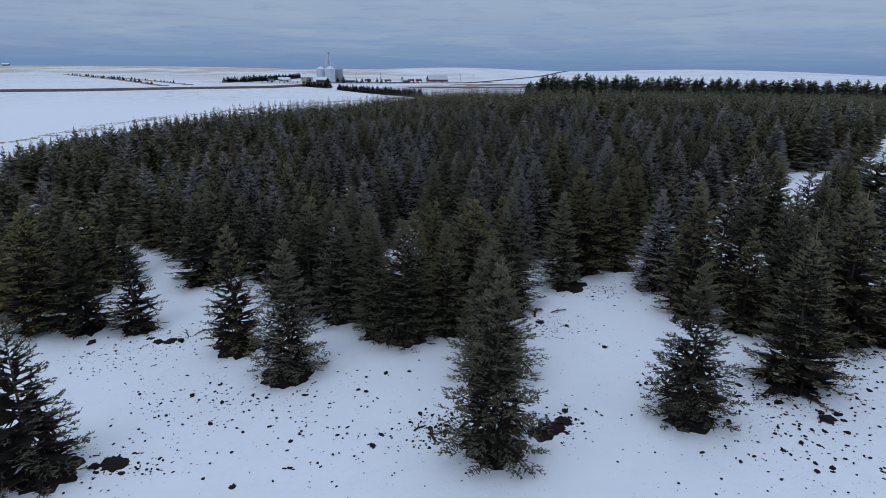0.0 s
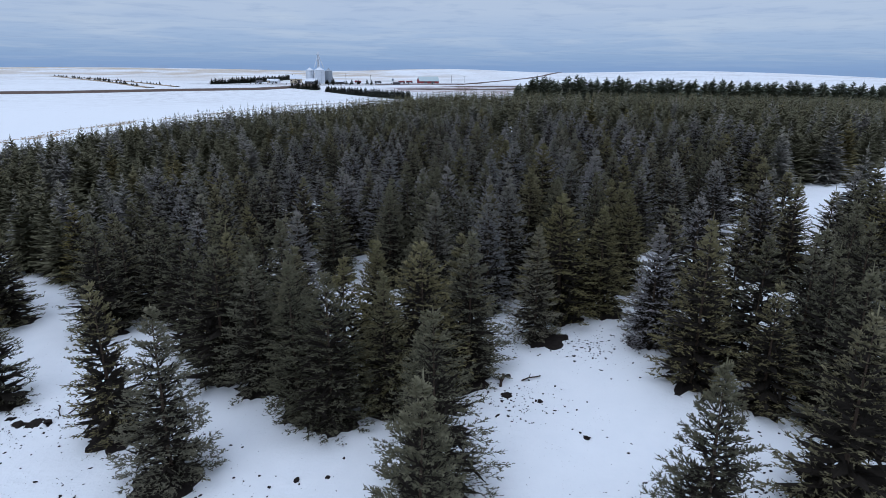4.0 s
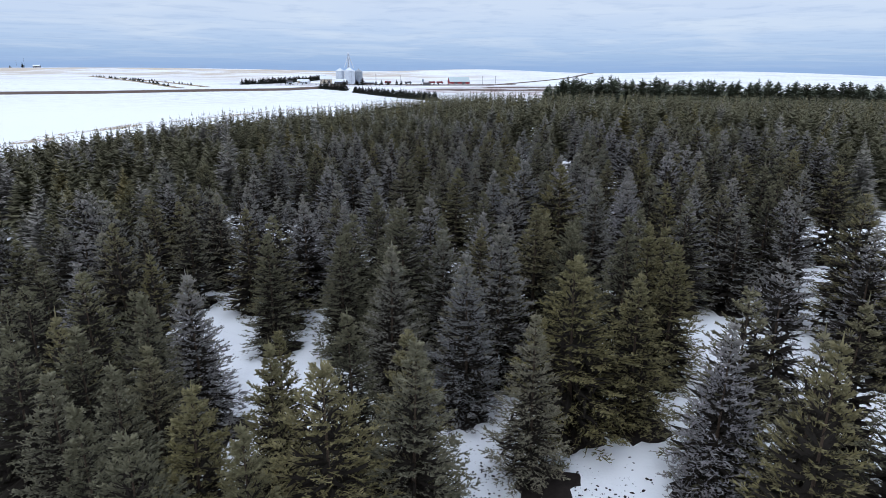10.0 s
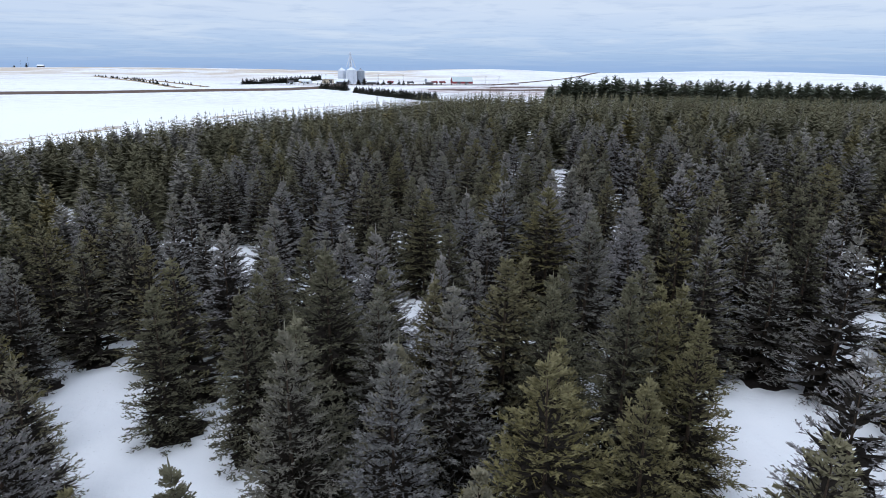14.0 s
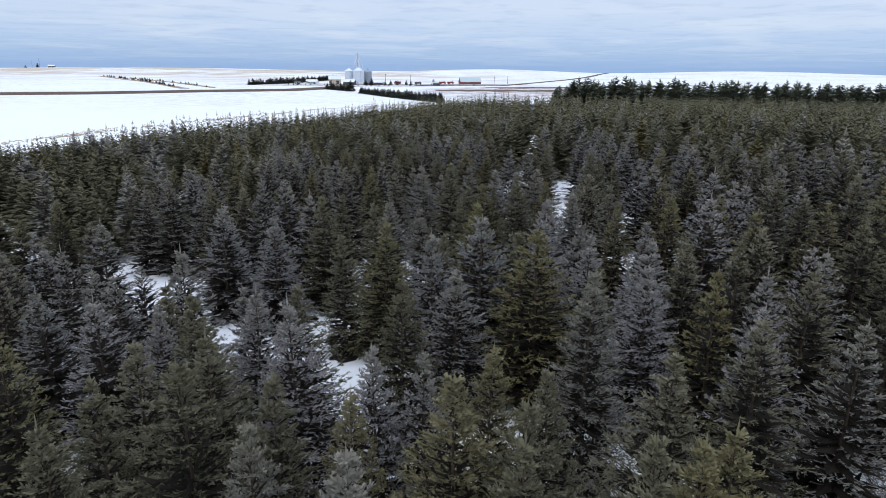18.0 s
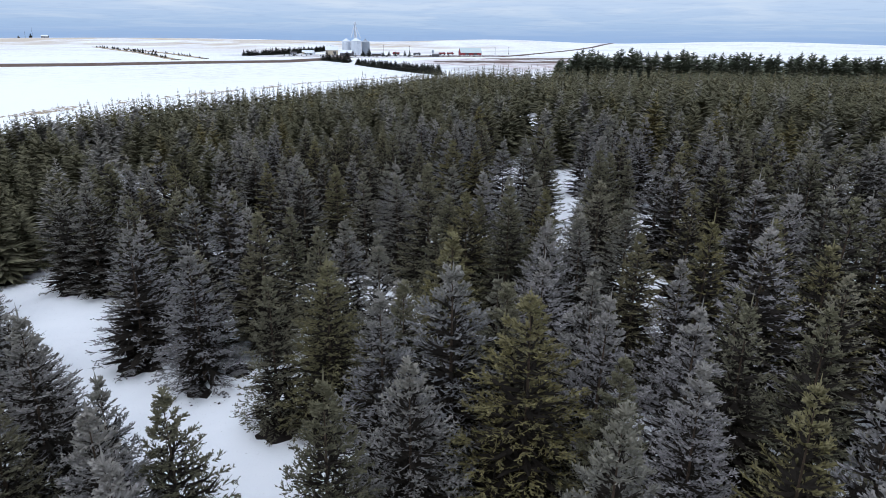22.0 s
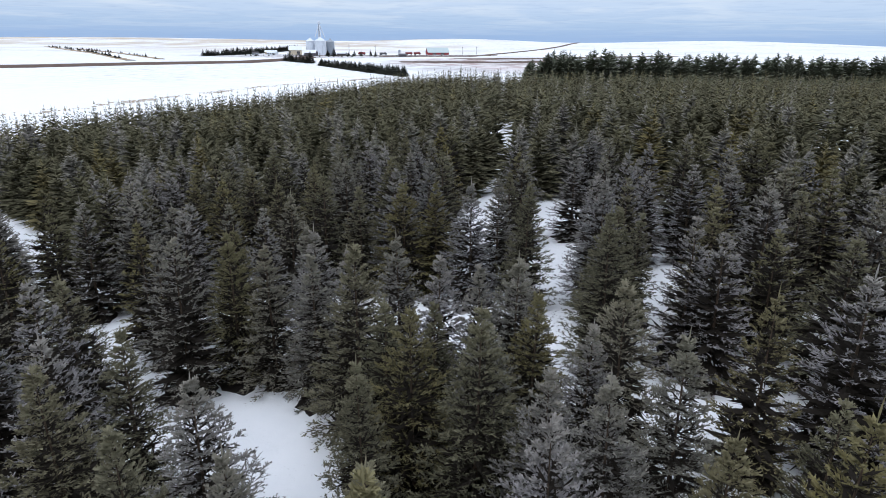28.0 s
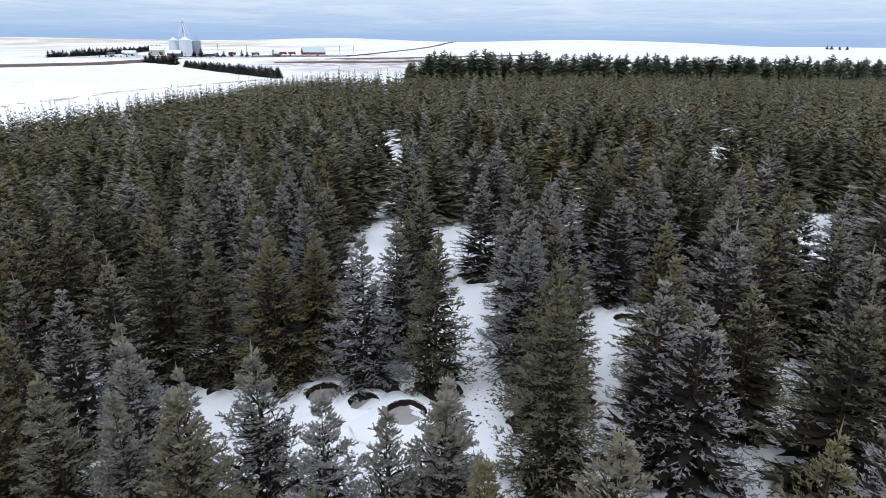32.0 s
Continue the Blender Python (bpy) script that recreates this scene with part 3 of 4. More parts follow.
# green spruces from 87 to 102 m on: x, y, height
placed += [("green", *p) for p in [
    (-2.1, 87.4, 6.4), (-6.0, 87.8, 5.9), (28.7, 88.3, 6.9), (-3.9, 88.6, 5.9), (-13.0, 88.7, 5.8), (34.9, 89.2, 5.9),
    (31.1, 89.5, 5.5), (24.3, 89.8, 6.6), (-5.3, 89.8, 6.7), (-15.1, 90.3, 5.6), (-7.0, 91.1, 5.8), (29.2, 91.1, 7.0),
    (25.7, 91.2, 6.4), (-2.1, 91.7, 6.6), (0.7, 92.2, 6.1), (-4.2, 92.7, 5.3), (-1.9, 94.0, 5.7), (5.5, 94.0, 6.8),
    (-6.5, 95.5, 5.9), (-3.5, 95.5, 5.5), (26.6, 96.3, 6.1), (21.8, 96.5, 6.6), (6.3, 96.6, 6.4), (1.7, 96.8, 5.8),
    (23.1, 99.2, 6.6), (9.7, 99.8, 6.7), (4.9, 100.7, 6.7), (-2.7, 101.7, 6.1), (16.9, 101.8, 6.4), (7.3, 101.9, 6.1),
]]
# green spruces from 102 to 118 m on: x, y, height
placed += [("green", *p) for p in [
    (0.4, 102.0, 5.8), (9.7, 102.6, 6.9), (38.4, 104.5, 6.5), (21.4, 106.8, 5.9), (48.3, 107.4, 6.0), (52.6, 109.2, 5.7),
    (17.1, 115.1, 5.4), (33.8, 118.0, 6.1),
]]
# grey spruces from 33 to 49 m on: x, y, height
placed += [("grey", *p) for p in [
    (12.0, 32.7, 5.9), (7.0, 34.0, 5.7), (25.6, 34.7, 5.6), (31.8, 35.0, 6.7), (-4.6, 37.1, 6.4), (5.0, 37.6, 6.5),
    (15.9, 37.8, 6.0), (2.2, 38.2, 6.7), (-6.0, 39.5, 5.5), (4.8, 39.6, 5.5), (6.2, 40.4, 6.8), (21.1, 41.3, 5.9),
    (-11.4, 41.4, 5.5), (31.5, 41.7, 6.0), (4.0, 42.2, 6.2), (-12.5, 45.2, 5.9), (5.8, 46.0, 6.0), (20.3, 46.1, 6.5),
    (7.0, 46.3, 5.6), (-14.5, 46.7, 5.6), (32.6, 46.7, 6.0), (-19.1, 47.2, 5.8), (-11.8, 47.4, 6.1), (24.6, 47.4, 5.8),
    (18.5, 47.7, 5.8), (3.2, 47.9, 6.6), (30.8, 47.9, 5.2), (-16.7, 48.6, 5.5), (-13.9, 48.6, 6.8), (11.5, 48.8, 6.9),
]]
# grey spruces from 49 to 56 m on: x, y, height
placed += [("grey", *p) for p in [
    (16.5, 49.0, 5.8), (-21.6, 49.1, 5.3), (-1.8, 49.6, 5.8), (-3.9, 49.8, 6.1), (1.3, 50.0, 6.3), (17.3, 50.4, 6.3),
    (-15.5, 50.6, 6.4), (13.9, 51.3, 6.1), (22.6, 51.4, 5.7), (-7.2, 51.7, 5.7), (33.8, 51.7, 6.5), (-16.9, 52.0, 6.3),
    (-4.4, 52.0, 6.0), (0.0, 52.3, 5.5), (7.6, 52.4, 5.8), (-21.2, 53.0, 6.1), (20.6, 53.3, 6.0), (-10.1, 53.5, 6.2),
    (-18.8, 53.7, 6.4), (-2.9, 53.7, 6.4), (14.5, 54.1, 6.3), (-6.6, 54.2, 5.6), (12.3, 54.3, 6.5), (-23.1, 54.4, 5.3),
    (6.6, 54.6, 6.6), (-20.7, 54.9, 6.2), (25.4, 55.2, 6.2), (8.4, 55.3, 7.0), (-11.5, 55.4, 6.1), (21.4, 55.9, 5.5),
]]
# grey spruces from 56 to 66 m on: x, y, height
placed += [("grey", *p) for p in [
    (-9.0, 56.0, 6.1), (-4.3, 56.0, 4.8), (12.5, 56.4, 6.4), (20.0, 57.1, 6.0), (9.8, 57.4, 5.8), (6.7, 58.2, 5.5),
    (-7.2, 58.3, 4.5), (11.1, 58.4, 6.1), (15.7, 58.8, 5.8), (18.3, 59.0, 6.9), (-16.0, 59.4, 5.7), (-12.6, 59.6, 5.0),
    (5.6, 60.6, 6.3), (-10.4, 60.6, 6.2), (-17.0, 60.9, 6.6), (-1.7, 61.0, 6.0), (11.6, 61.2, 6.6), (-19.7, 62.4, 5.7),
    (-15.2, 62.4, 5.0), (13.1, 62.6, 6.4), (-12.3, 62.6, 5.6), (-5.2, 62.8, 6.3), (-2.5, 63.2, 5.0), (3.6, 63.7, 6.0),
    (11.9, 64.0, 5.9), (21.3, 64.1, 6.6), (15.2, 64.2, 6.5), (23.6, 65.6, 6.5), (-1.2, 65.7, 6.3), (35.3, 65.9, 6.5),
]]
# grey spruces from 66 to 73 m on: x, y, height
placed += [("grey", *p) for p in [
    (-6.3, 65.9, 5.7), (13.4, 66.6, 5.7), (10.6, 66.7, 5.8), (26.1, 67.0, 5.9), (14.6, 67.3, 6.5), (-4.4, 67.5, 6.8),
    (21.5, 67.5, 6.7), (36.4, 67.8, 6.6), (-21.6, 67.9, 5.1), (23.9, 68.6, 5.6), (30.6, 69.1, 6.6), (37.8, 69.3, 5.7),
    (34.0, 69.3, 6.6), (10.5, 69.4, 6.3), (-3.6, 69.4, 6.4), (11.7, 69.5, 6.5), (26.3, 69.9, 6.5), (-19.6, 70.0, 5.1),
    (9.2, 70.0, 6.5), (-9.6, 70.5, 5.8), (-12.0, 70.8, 6.6), (12.1, 71.1, 5.7), (-13.9, 71.4, 5.9), (-7.3, 71.9, 5.7),
    (4.7, 72.0, 6.2), (7.8, 72.5, 6.4), (37.0, 72.8, 6.5), (19.8, 72.8, 6.3), (-0.7, 72.9, 6.6), (5.8, 73.3, 5.9),
]]
# grey spruces from 73 to 82 m on: x, y, height
placed += [("grey", *p) for p in [
    (2.7, 73.3, 6.1), (19.0, 73.9, 6.4), (4.4, 74.0, 6.4), (26.9, 75.0, 6.3), (-2.6, 75.4, 5.8), (35.9, 75.4, 6.4),
    (-11.0, 75.6, 5.8), (3.7, 76.1, 6.0), (-18.4, 77.0, 5.9), (-16.0, 77.1, 5.9), (23.4, 77.2, 6.9), (34.4, 77.4, 6.6),
    (-2.5, 77.9, 6.4), (-13.9, 78.3, 6.1), (36.1, 78.4, 6.7), (32.5, 78.5, 6.3), (-18.8, 78.9, 5.0), (29.6, 79.0, 5.9),
    (0.7, 79.4, 5.9), (24.3, 79.8, 6.6), (16.9, 79.9, 6.6), (-12.9, 80.4, 6.4), (30.6, 80.5, 6.2), (-8.6, 80.6, 6.4),
    (34.7, 80.7, 6.2), (10.7, 80.8, 6.4), (-20.5, 80.8, 6.2), (25.9, 81.1, 6.9), (-4.3, 81.3, 5.9), (1.4, 81.7, 6.0),
]]
# grey spruces from 82 to 91 m on: x, y, height
placed += [("grey", *p) for p in [
    (-1.8, 82.3, 5.6), (-7.0, 82.4, 6.0), (29.3, 82.5, 5.9), (-15.1, 82.5, 5.0), (12.2, 83.0, 6.2), (6.7, 83.3, 6.8),
    (-4.5, 83.3, 5.4), (17.5, 83.4, 6.0), (31.5, 83.4, 5.9), (-17.1, 83.9, 5.6), (-7.8, 84.0, 6.5), (34.4, 84.1, 6.0),
    (8.4, 84.4, 6.9), (19.1, 84.5, 7.0), (20.7, 85.7, 5.7), (25.7, 85.8, 5.8), (23.3, 85.8, 6.0), (30.1, 86.6, 6.6),
    (-17.6, 86.8, 5.0), (18.7, 86.9, 6.3), (3.5, 87.2, 6.6), (26.2, 87.8, 6.2), (21.1, 88.7, 5.8), (-10.4, 88.9, 6.0),
    (-7.8, 88.9, 6.1), (14.1, 89.1, 6.1), (26.9, 89.6, 6.3), (-9.6, 90.5, 5.8), (9.4, 90.5, 6.1), (2.5, 90.6, 6.1),
]]
# grey spruces from 91 to 102 m on: x, y, height
placed += [("grey", *p) for p in [
    (22.3, 90.9, 6.4), (17.8, 91.1, 6.1), (-13.0, 91.2, 5.3), (7.1, 91.4, 6.2), (5.4, 91.5, 6.6), (32.1, 92.0, 6.3),
    (-11.2, 92.1, 6.1), (-14.7, 92.5, 5.7), (20.2, 92.6, 6.5), (-8.7, 92.7, 6.4), (3.4, 93.0, 5.5), (7.4, 93.3, 6.4),
    (-10.5, 94.3, 5.8), (26.1, 94.4, 6.5), (1.8, 94.7, 6.5), (8.4, 94.7, 6.4), (3.9, 95.3, 6.5), (-1.3, 96.7, 5.5),
    (-8.8, 96.9, 5.0), (14.8, 97.4, 6.4), (-5.8, 98.0, 5.2), (4.6, 98.3, 5.9), (20.4, 98.8, 6.1), (6.9, 99.0, 6.0),
    (-2.8, 99.1, 6.2), (-7.9, 99.8, 6.2), (2.3, 100.0, 5.5), (21.2, 100.7, 6.2), (19.8, 101.8, 6.0), (3.3, 102.5, 6.2),
]]
# grey spruces from 103 to 118 m on: x, y, height
placed += [("grey", *p) for p in [
    (18.2, 103.3, 6.7), (10.0, 108.4, 6.3), (11.6, 118.3, 6.3),
]]
# olive spruces from 28 to 66 m on: x, y, height
placed += [("olive", *p) for p in [
    (0.3, 28.3, 5.8), (-1.5, 29.6, 6.0), (-21.2, 30.4, 6.6), (-0.3, 31.9, 6.1), (-24.4, 32.2, 6.0), (-0.6, 33.8, 5.4),
    (-21.5, 36.3, 5.2), (8.6, 36.5, 6.6), (10.8, 37.0, 5.8), (-8.5, 37.3, 6.4), (25.9, 38.3, 5.9), (9.2, 39.1, 5.8),
    (30.5, 39.3, 6.7), (12.9, 40.0, 6.0), (12.4, 41.6, 6.4), (13.3, 42.4, 6.1), (-8.7, 42.4, 5.6), (24.3, 44.9, 5.9),
    (-20.5, 45.0, 5.5), (-4.6, 46.7, 6.1), (15.7, 50.3, 6.4), (10.5, 53.5, 7.0), (-15.6, 55.7, 5.6), (4.2, 57.9, 6.4),
    (8.3, 59.2, 6.8), (-20.9, 59.8, 5.0), (17.1, 60.9, 6.6), (19.7, 61.7, 6.3), (30.0, 65.8, 5.9), (8.6, 66.4, 6.3),
]]
# olive spruces from 68 to 104 m on: x, y, height
placed += [("olive", *p) for p in [
    (12.1, 67.8, 6.1), (-10.7, 73.9, 5.5), (0.9, 74.3, 6.4), (22.8, 74.9, 5.6), (-9.1, 75.2, 6.5), (0.3, 76.7, 5.8),
    (-4.2, 77.3, 6.1), (22.0, 78.9, 6.3), (27.8, 80.2, 7.0), (7.3, 81.8, 6.3), (8.9, 82.8, 6.2), (-3.3, 85.6, 6.3),
    (1.2, 88.9, 5.9), (5.9, 89.5, 6.2), (14.1, 91.1, 6.0), (28.6, 93.2, 6.5), (8.9, 97.1, 7.0), (5.9, 104.2, 5.9),
]]

spots = [(x, y, h, kind) for kind, x, y, h in placed]
taken = {}
for x, y, h, _ in spots:
    taken.setdefault((round(x / 3), round(y / 3)), []).append((x, y))


def free(x, y, gap):
    i, j = round(x / 3), round(y / 3)
    return all((x - a) ** 2 + (y - b) ** 2 > gap * gap for di in (-1, 0, 1) for dj in (-1, 0, 1) for a, b in taken.get((i + di, j + dj), ()))


rows = ROWS_NEAR + [61.6 + 2.35 * k for k in range(100)]
NEAREST = 27.0
for row, n in enumerate(rows):
    for step in range(-90, 130):
        s = step * 2.3 + (row % 2) * 1.1
        a, b = n + rng.gauss(0, 0.2), s + rng.gauss(0, 0.3)
        x, y = 0.636 * a - 0.772 * b, 0.772 * a + 0.636 * b
        thin = 0.985 - 0.3 * float(smoothstep(-4, 12, x) * smoothstep(58, 72, y))
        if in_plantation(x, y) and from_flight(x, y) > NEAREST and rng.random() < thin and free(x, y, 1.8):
            taken.setdefault((round(x / 3), round(y / 3)), []).append((x, y))
            edge = 0.76 + 0.24 * smoothstep(0, 9, x - left_edge(y))
            spots.append((x, y, edge * rng.gauss(5.8 + 0.6 * smoothstep(40, 60, y) * smoothstep(-3, 9, x) * (1 - 0.6 * smoothstep(100, 180, y)), 0.5), ""))

# extra shorter trees along the open edge, to fit its outline from the camera
for k in range(3600):
    y = rng.uniform(58, 222)
    deep = 11 * rng.random() ** 1.3
    x = float(left_edge(y)) + deep
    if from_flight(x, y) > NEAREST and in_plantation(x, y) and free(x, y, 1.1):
        taken.setdefault((round(x / 3), round(y / 3)), []).append((x, y))
        spots.append((x, y, (0.72 + 0.28 * smoothstep(0, 9, deep)) * rng.gauss(5.5, 0.45), ""))


spots.sort(key=lambda p: from_flight(p[0], p[1]))
SINGLE, FINE = 320, 125
WORDS = {"green": ["dense dark green spruce tree rising from snow", "conical dark green spruce tree with pale leading shoot"],
         "grey": ["blue-grey spruce tree with stiff needled boughs in snow", "conical grey-green spruce tree with dark lower boughs"],
         "olive": ["olive green spruce tree with yellowish shoots", "yellowish green spruce tree with dark lower boughs"]}


def spruce(x, y, h, kind, fine, k):
    """One spruce: an empty at its foot with a trunk and a crown."""
    tree = new("spruce_tree")
    tree.matrix_basis = pose(x, y, ground_z(x, y) - 0.03, rng.uniform(-1.5, 1.5), rng.uniform(-1.5, 1.5), rng.uniform(0, 360)) @ Matrix.Diagonal((h * (slim := rng.uniform(0.88, 1.17)), h * slim * rng.uniform(0.95, 1.05), h, 1))
    part("trunk", spruce_trunk, BARK, tree)
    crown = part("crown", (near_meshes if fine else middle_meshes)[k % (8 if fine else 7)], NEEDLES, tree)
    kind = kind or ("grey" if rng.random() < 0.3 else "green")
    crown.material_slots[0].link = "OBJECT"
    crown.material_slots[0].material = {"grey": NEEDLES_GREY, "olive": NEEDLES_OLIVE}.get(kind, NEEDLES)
    return tagged(tree, WORDS[kind][k % 2], "tree", "spruces of the plantation")


for k, (x, y, h, kind) in enumerate(spots[:SINGLE]):
    spruce(x, y, h, kind, k < FINE, rng.randrange(56))


def joined(name, places, stock, mat, label, grey):
    """Many spruces in one mesh, each with a tint of its own."""
    verts, faces, glow, tint, start = [], [], [], [], 0
    for x, y, h, kind in places:
        v, f, g = stock[rng.randrange(len(stock))]
        a, wide = rng.uniform(0, 6.283), h * rng.uniform(0.95, 1.15)
        turned = np.stack([(v[:, 0] * math.cos(a) - v[:, 1] * math.sin(a)) * wide + x, (v[:, 0] * math.sin(a) + v[:, 1] * math.cos(a)) * wide + y, v[:, 2] * h + ground_z(x, y)], 1)
        verts.append(turned), faces.append(f + start), glow.append(g), tint.append(np.full(len(v), {"green": rng.uniform(0, 0.35), "olive": rng.uniform(0.4, 0.5), "grey": rng.uniform(0.62, 1.0)}[kind or ("grey" if rng.random() < grey else "olive" if rng.random() < 0.08 else "green")]))
        start += len(v)
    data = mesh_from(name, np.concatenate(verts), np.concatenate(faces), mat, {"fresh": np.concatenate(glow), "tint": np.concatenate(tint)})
    return tagged(new(name, data), label, "trees", kind="stuff")


joined("spruce_rows", spots[SINGLE:SINGLE + 90], MIDDLE, NEEDLES_STAND, "rows of green and blue-grey spruces in the snow", 0.35)
joined("spruce_stand", spots[SINGLE + 90:SINGLE + 800], FAR, NEEDLES_FAR, "dense rows of dark spruces in the snow behind", 0.25)
joined("spruce_forest", spots[SINGLE + 800:], DISTANT, NEEDLES_FAR, "wide far stand of dark spruces reaching to fields", 0.06)


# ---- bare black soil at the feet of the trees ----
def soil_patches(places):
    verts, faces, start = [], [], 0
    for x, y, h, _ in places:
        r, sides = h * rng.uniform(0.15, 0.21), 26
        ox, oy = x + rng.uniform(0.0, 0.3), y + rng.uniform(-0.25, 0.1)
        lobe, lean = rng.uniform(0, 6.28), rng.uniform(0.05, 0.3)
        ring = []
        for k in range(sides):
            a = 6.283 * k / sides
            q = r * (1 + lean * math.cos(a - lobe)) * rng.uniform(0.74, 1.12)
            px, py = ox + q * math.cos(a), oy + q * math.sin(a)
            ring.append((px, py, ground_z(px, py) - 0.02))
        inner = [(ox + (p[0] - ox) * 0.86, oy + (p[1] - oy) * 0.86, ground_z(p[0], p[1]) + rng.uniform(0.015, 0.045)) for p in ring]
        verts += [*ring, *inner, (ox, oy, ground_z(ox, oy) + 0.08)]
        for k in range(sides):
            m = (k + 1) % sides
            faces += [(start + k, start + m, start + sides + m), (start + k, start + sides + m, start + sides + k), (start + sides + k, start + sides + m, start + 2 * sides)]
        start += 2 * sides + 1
    return np.array(verts), np.array(faces)


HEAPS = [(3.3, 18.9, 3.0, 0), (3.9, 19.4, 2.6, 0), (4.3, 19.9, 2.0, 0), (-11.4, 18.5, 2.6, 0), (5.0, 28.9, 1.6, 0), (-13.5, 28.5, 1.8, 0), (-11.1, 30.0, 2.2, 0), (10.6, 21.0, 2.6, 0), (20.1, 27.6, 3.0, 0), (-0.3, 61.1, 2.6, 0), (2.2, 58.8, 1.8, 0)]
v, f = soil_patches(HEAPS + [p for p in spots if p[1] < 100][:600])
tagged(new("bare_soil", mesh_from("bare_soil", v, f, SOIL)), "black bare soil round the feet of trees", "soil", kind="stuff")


# ---- dug holes with ice, from lifted trees ----
def lathe(profile, sides, wobble, seed):
    """A turned shape from (radius, height) pairs with an uneven outline, as corner and quad arrays."""
    turn = random.Random(seed)
    off = [1 + turn.uniform(-wobble, wobble) for _ in range(sides)]
    verts = [(r * off[k] * math.cos(6.283 * k / sides), r * off[k] * math.sin(6.283 * k / sides), z + turn.uniform(-0.015, 0.015)) for r, z in profile for k in range(sides)]
    faces = [(i * sides + k, i * sides + (k + 1) % sides, (i + 1) * sides + (k + 1) % sides, (i + 1) * sides + k) for i in range(len(profile) - 1) for k in range(sides)]
    return np.array(verts), np.array(faces)


def dug_hole(x, y, r, seed):
    hole = new("dug_hole")
    hole.matrix_basis = pose(x, y, ground_z(x, y) - 0.02)
    v, f = lathe([(r * 2.5, -0.06), (r * 1.9, 0.09), (r * 1.35, 0.22), (r * 1.08, 0.26), (r * 1.0, 0.24)], 26, 0.07, seed)
    part("snow_rim", mesh_from("snow_rim", v, f, SNOW, smooth=True), SNOW, hole)
    v, f = lathe([(r * 1.05, 0.25), (r * 0.98, 0.22), (r * 0.93, 0.10), (r * 0.86, 0.03), (r * 0.8, 0.02)], 26, 0.07, seed)
    part("soil_wall", mesh_from("soil_wall", v, f, SOIL), SOIL, hole, "crumbling black soil wall")
    v, f = lathe([(r * 0.92, 0.035), (r * 0.6, 0.045), (r * 0.3, 0.05), (0.01, 0.05)], 26, 0.05, seed + 1)
    part("ice_sheet", mesh_from("ice_sheet", v, f, ICE, smooth=True), ICE, hole, "grey ice with thin snow")
    return tagged(hole, "round dug planting hole with grey ice and black rim", "hole", "dug holes in the lanes")


for k, (x, y, r) in enumerate([(9.0, 80.2, 0.72), (10.5, 79.2, 0.6), (11.9, 78.1, 0.78), (19.5, 71.6, 0.8), (24.4, 84.9, 0.7), (23.0, 83.3, 0.6), (-1.2, 75.3, 0.8), (-0.4, 61.3, 0.55)]):
    dug_hole(x, y, r, 200 + k)


# ---- clods, sticks and crumbs of soil on the snow of the clearing ----
def lump(seed, size):
    """A crumbly clod."""
    bm = bmesh.new()
    bmesh.ops.create_icosphere(bm, subdivisions=2, radius=size)
    turn = random.Random(seed)
    shift = Vector((turn.uniform(0, 50), turn.uniform(0, 50), 0))
    stretch = turn.uniform(1.0, 1.8)
    for vert in bm.verts:
        vert.co *= 0.75 + 0.75 * noise.noise(vert.co * (1.5 / size) + shift) + 0.25 * noise.noise(vert.co * (4.0 / size) + shift)
        vert.co.x *= stretch
        vert.co.z *= 0.5
    return bm


def clod(x, y, size, seed):
    data = bpy.data.meshes.new("dirt_clod")
    bm = lump(seed, size)
    bm.to_mesh(data)
    bm.free()
    data.materials.append(SOIL)
    ob = new("dirt_clod", data)
    ob.matrix_basis = pose(x, y, ground_z(x, y) + size * 0.15, 0, 0, seed * 37)
    tagged(ob, "dark clod of frozen soil lying on snow", "clod", "clods on the snow")


for k, (x, y, size) in enumerate([(-2.3, 18.7, 0.13), (13.8, 19.3, 0.26), (14.4, 19.6, 0.15), (-5.3, 19.3, 0.1), (-17.5, 28.5, 0.22), (-12.9, 28.3, 0.2), (-14.0, 28.3, 0.24), (-14.6, 28.7, 0.16), (-6.6, 16.8, 0.14), (-2.3, 24.1, 0.12), (-1.3, 24.2, 0.1), (5.3, 30.3, 0.16), (6.3, 28.3, 0.14), (5.2, 28.8, 0.12), (10.6, 22.2, 0.15), (11.4, 22.6, 0.17), (12.4, 21.0, 0.13), (12.7, 20.5, 0.16), (12.1, 17.9, 0.12), (11.3, 17.5, 0.1), (7.5, 25.6, 0.13), (-10.7, 30.0, 0.24), (-9.3, 23.6, 0.1), (-10.2, 22.8, 0.12), (-8.8, 22.3, 0.1), (-11.7, 18.1, 0.2), (3.9, 19.2, 0.3), (4.4, 19.7, 0.22), (4.7, 20.3, 0.14)]):
    clod(x, y, size, 300 + k)


def stick(x, y, length, turn, thick):
    bm = bmesh.new()
    bend = [(0, 0, 0), (length * 0.4, 0.04, 0.05), (length * 0.75, -0.02, 0.06), (length, 0.05, 0.03)]
    for a, b in zip(bend, bend[1:]):
        tube(bm, a, b, thick, thick * 0.8, 6)
    tube(bm, bend[1], (length * 0.6, 0.22, 0.1), thick * 0.6, thick * 0.3, 5)
    data = bpy.data.meshes.new("broken_branch")
    bm.to_mesh(data)
    bm.free()
    data.materials.append(WOOD)
    ob = new("broken_branch", data)
    ob.matrix_basis = pose(x, y, ground_z(x, y) + 0.03, 0, 0, turn)
    tagged(ob, "dark broken branch lying on the snow", "branch", "broken branches")


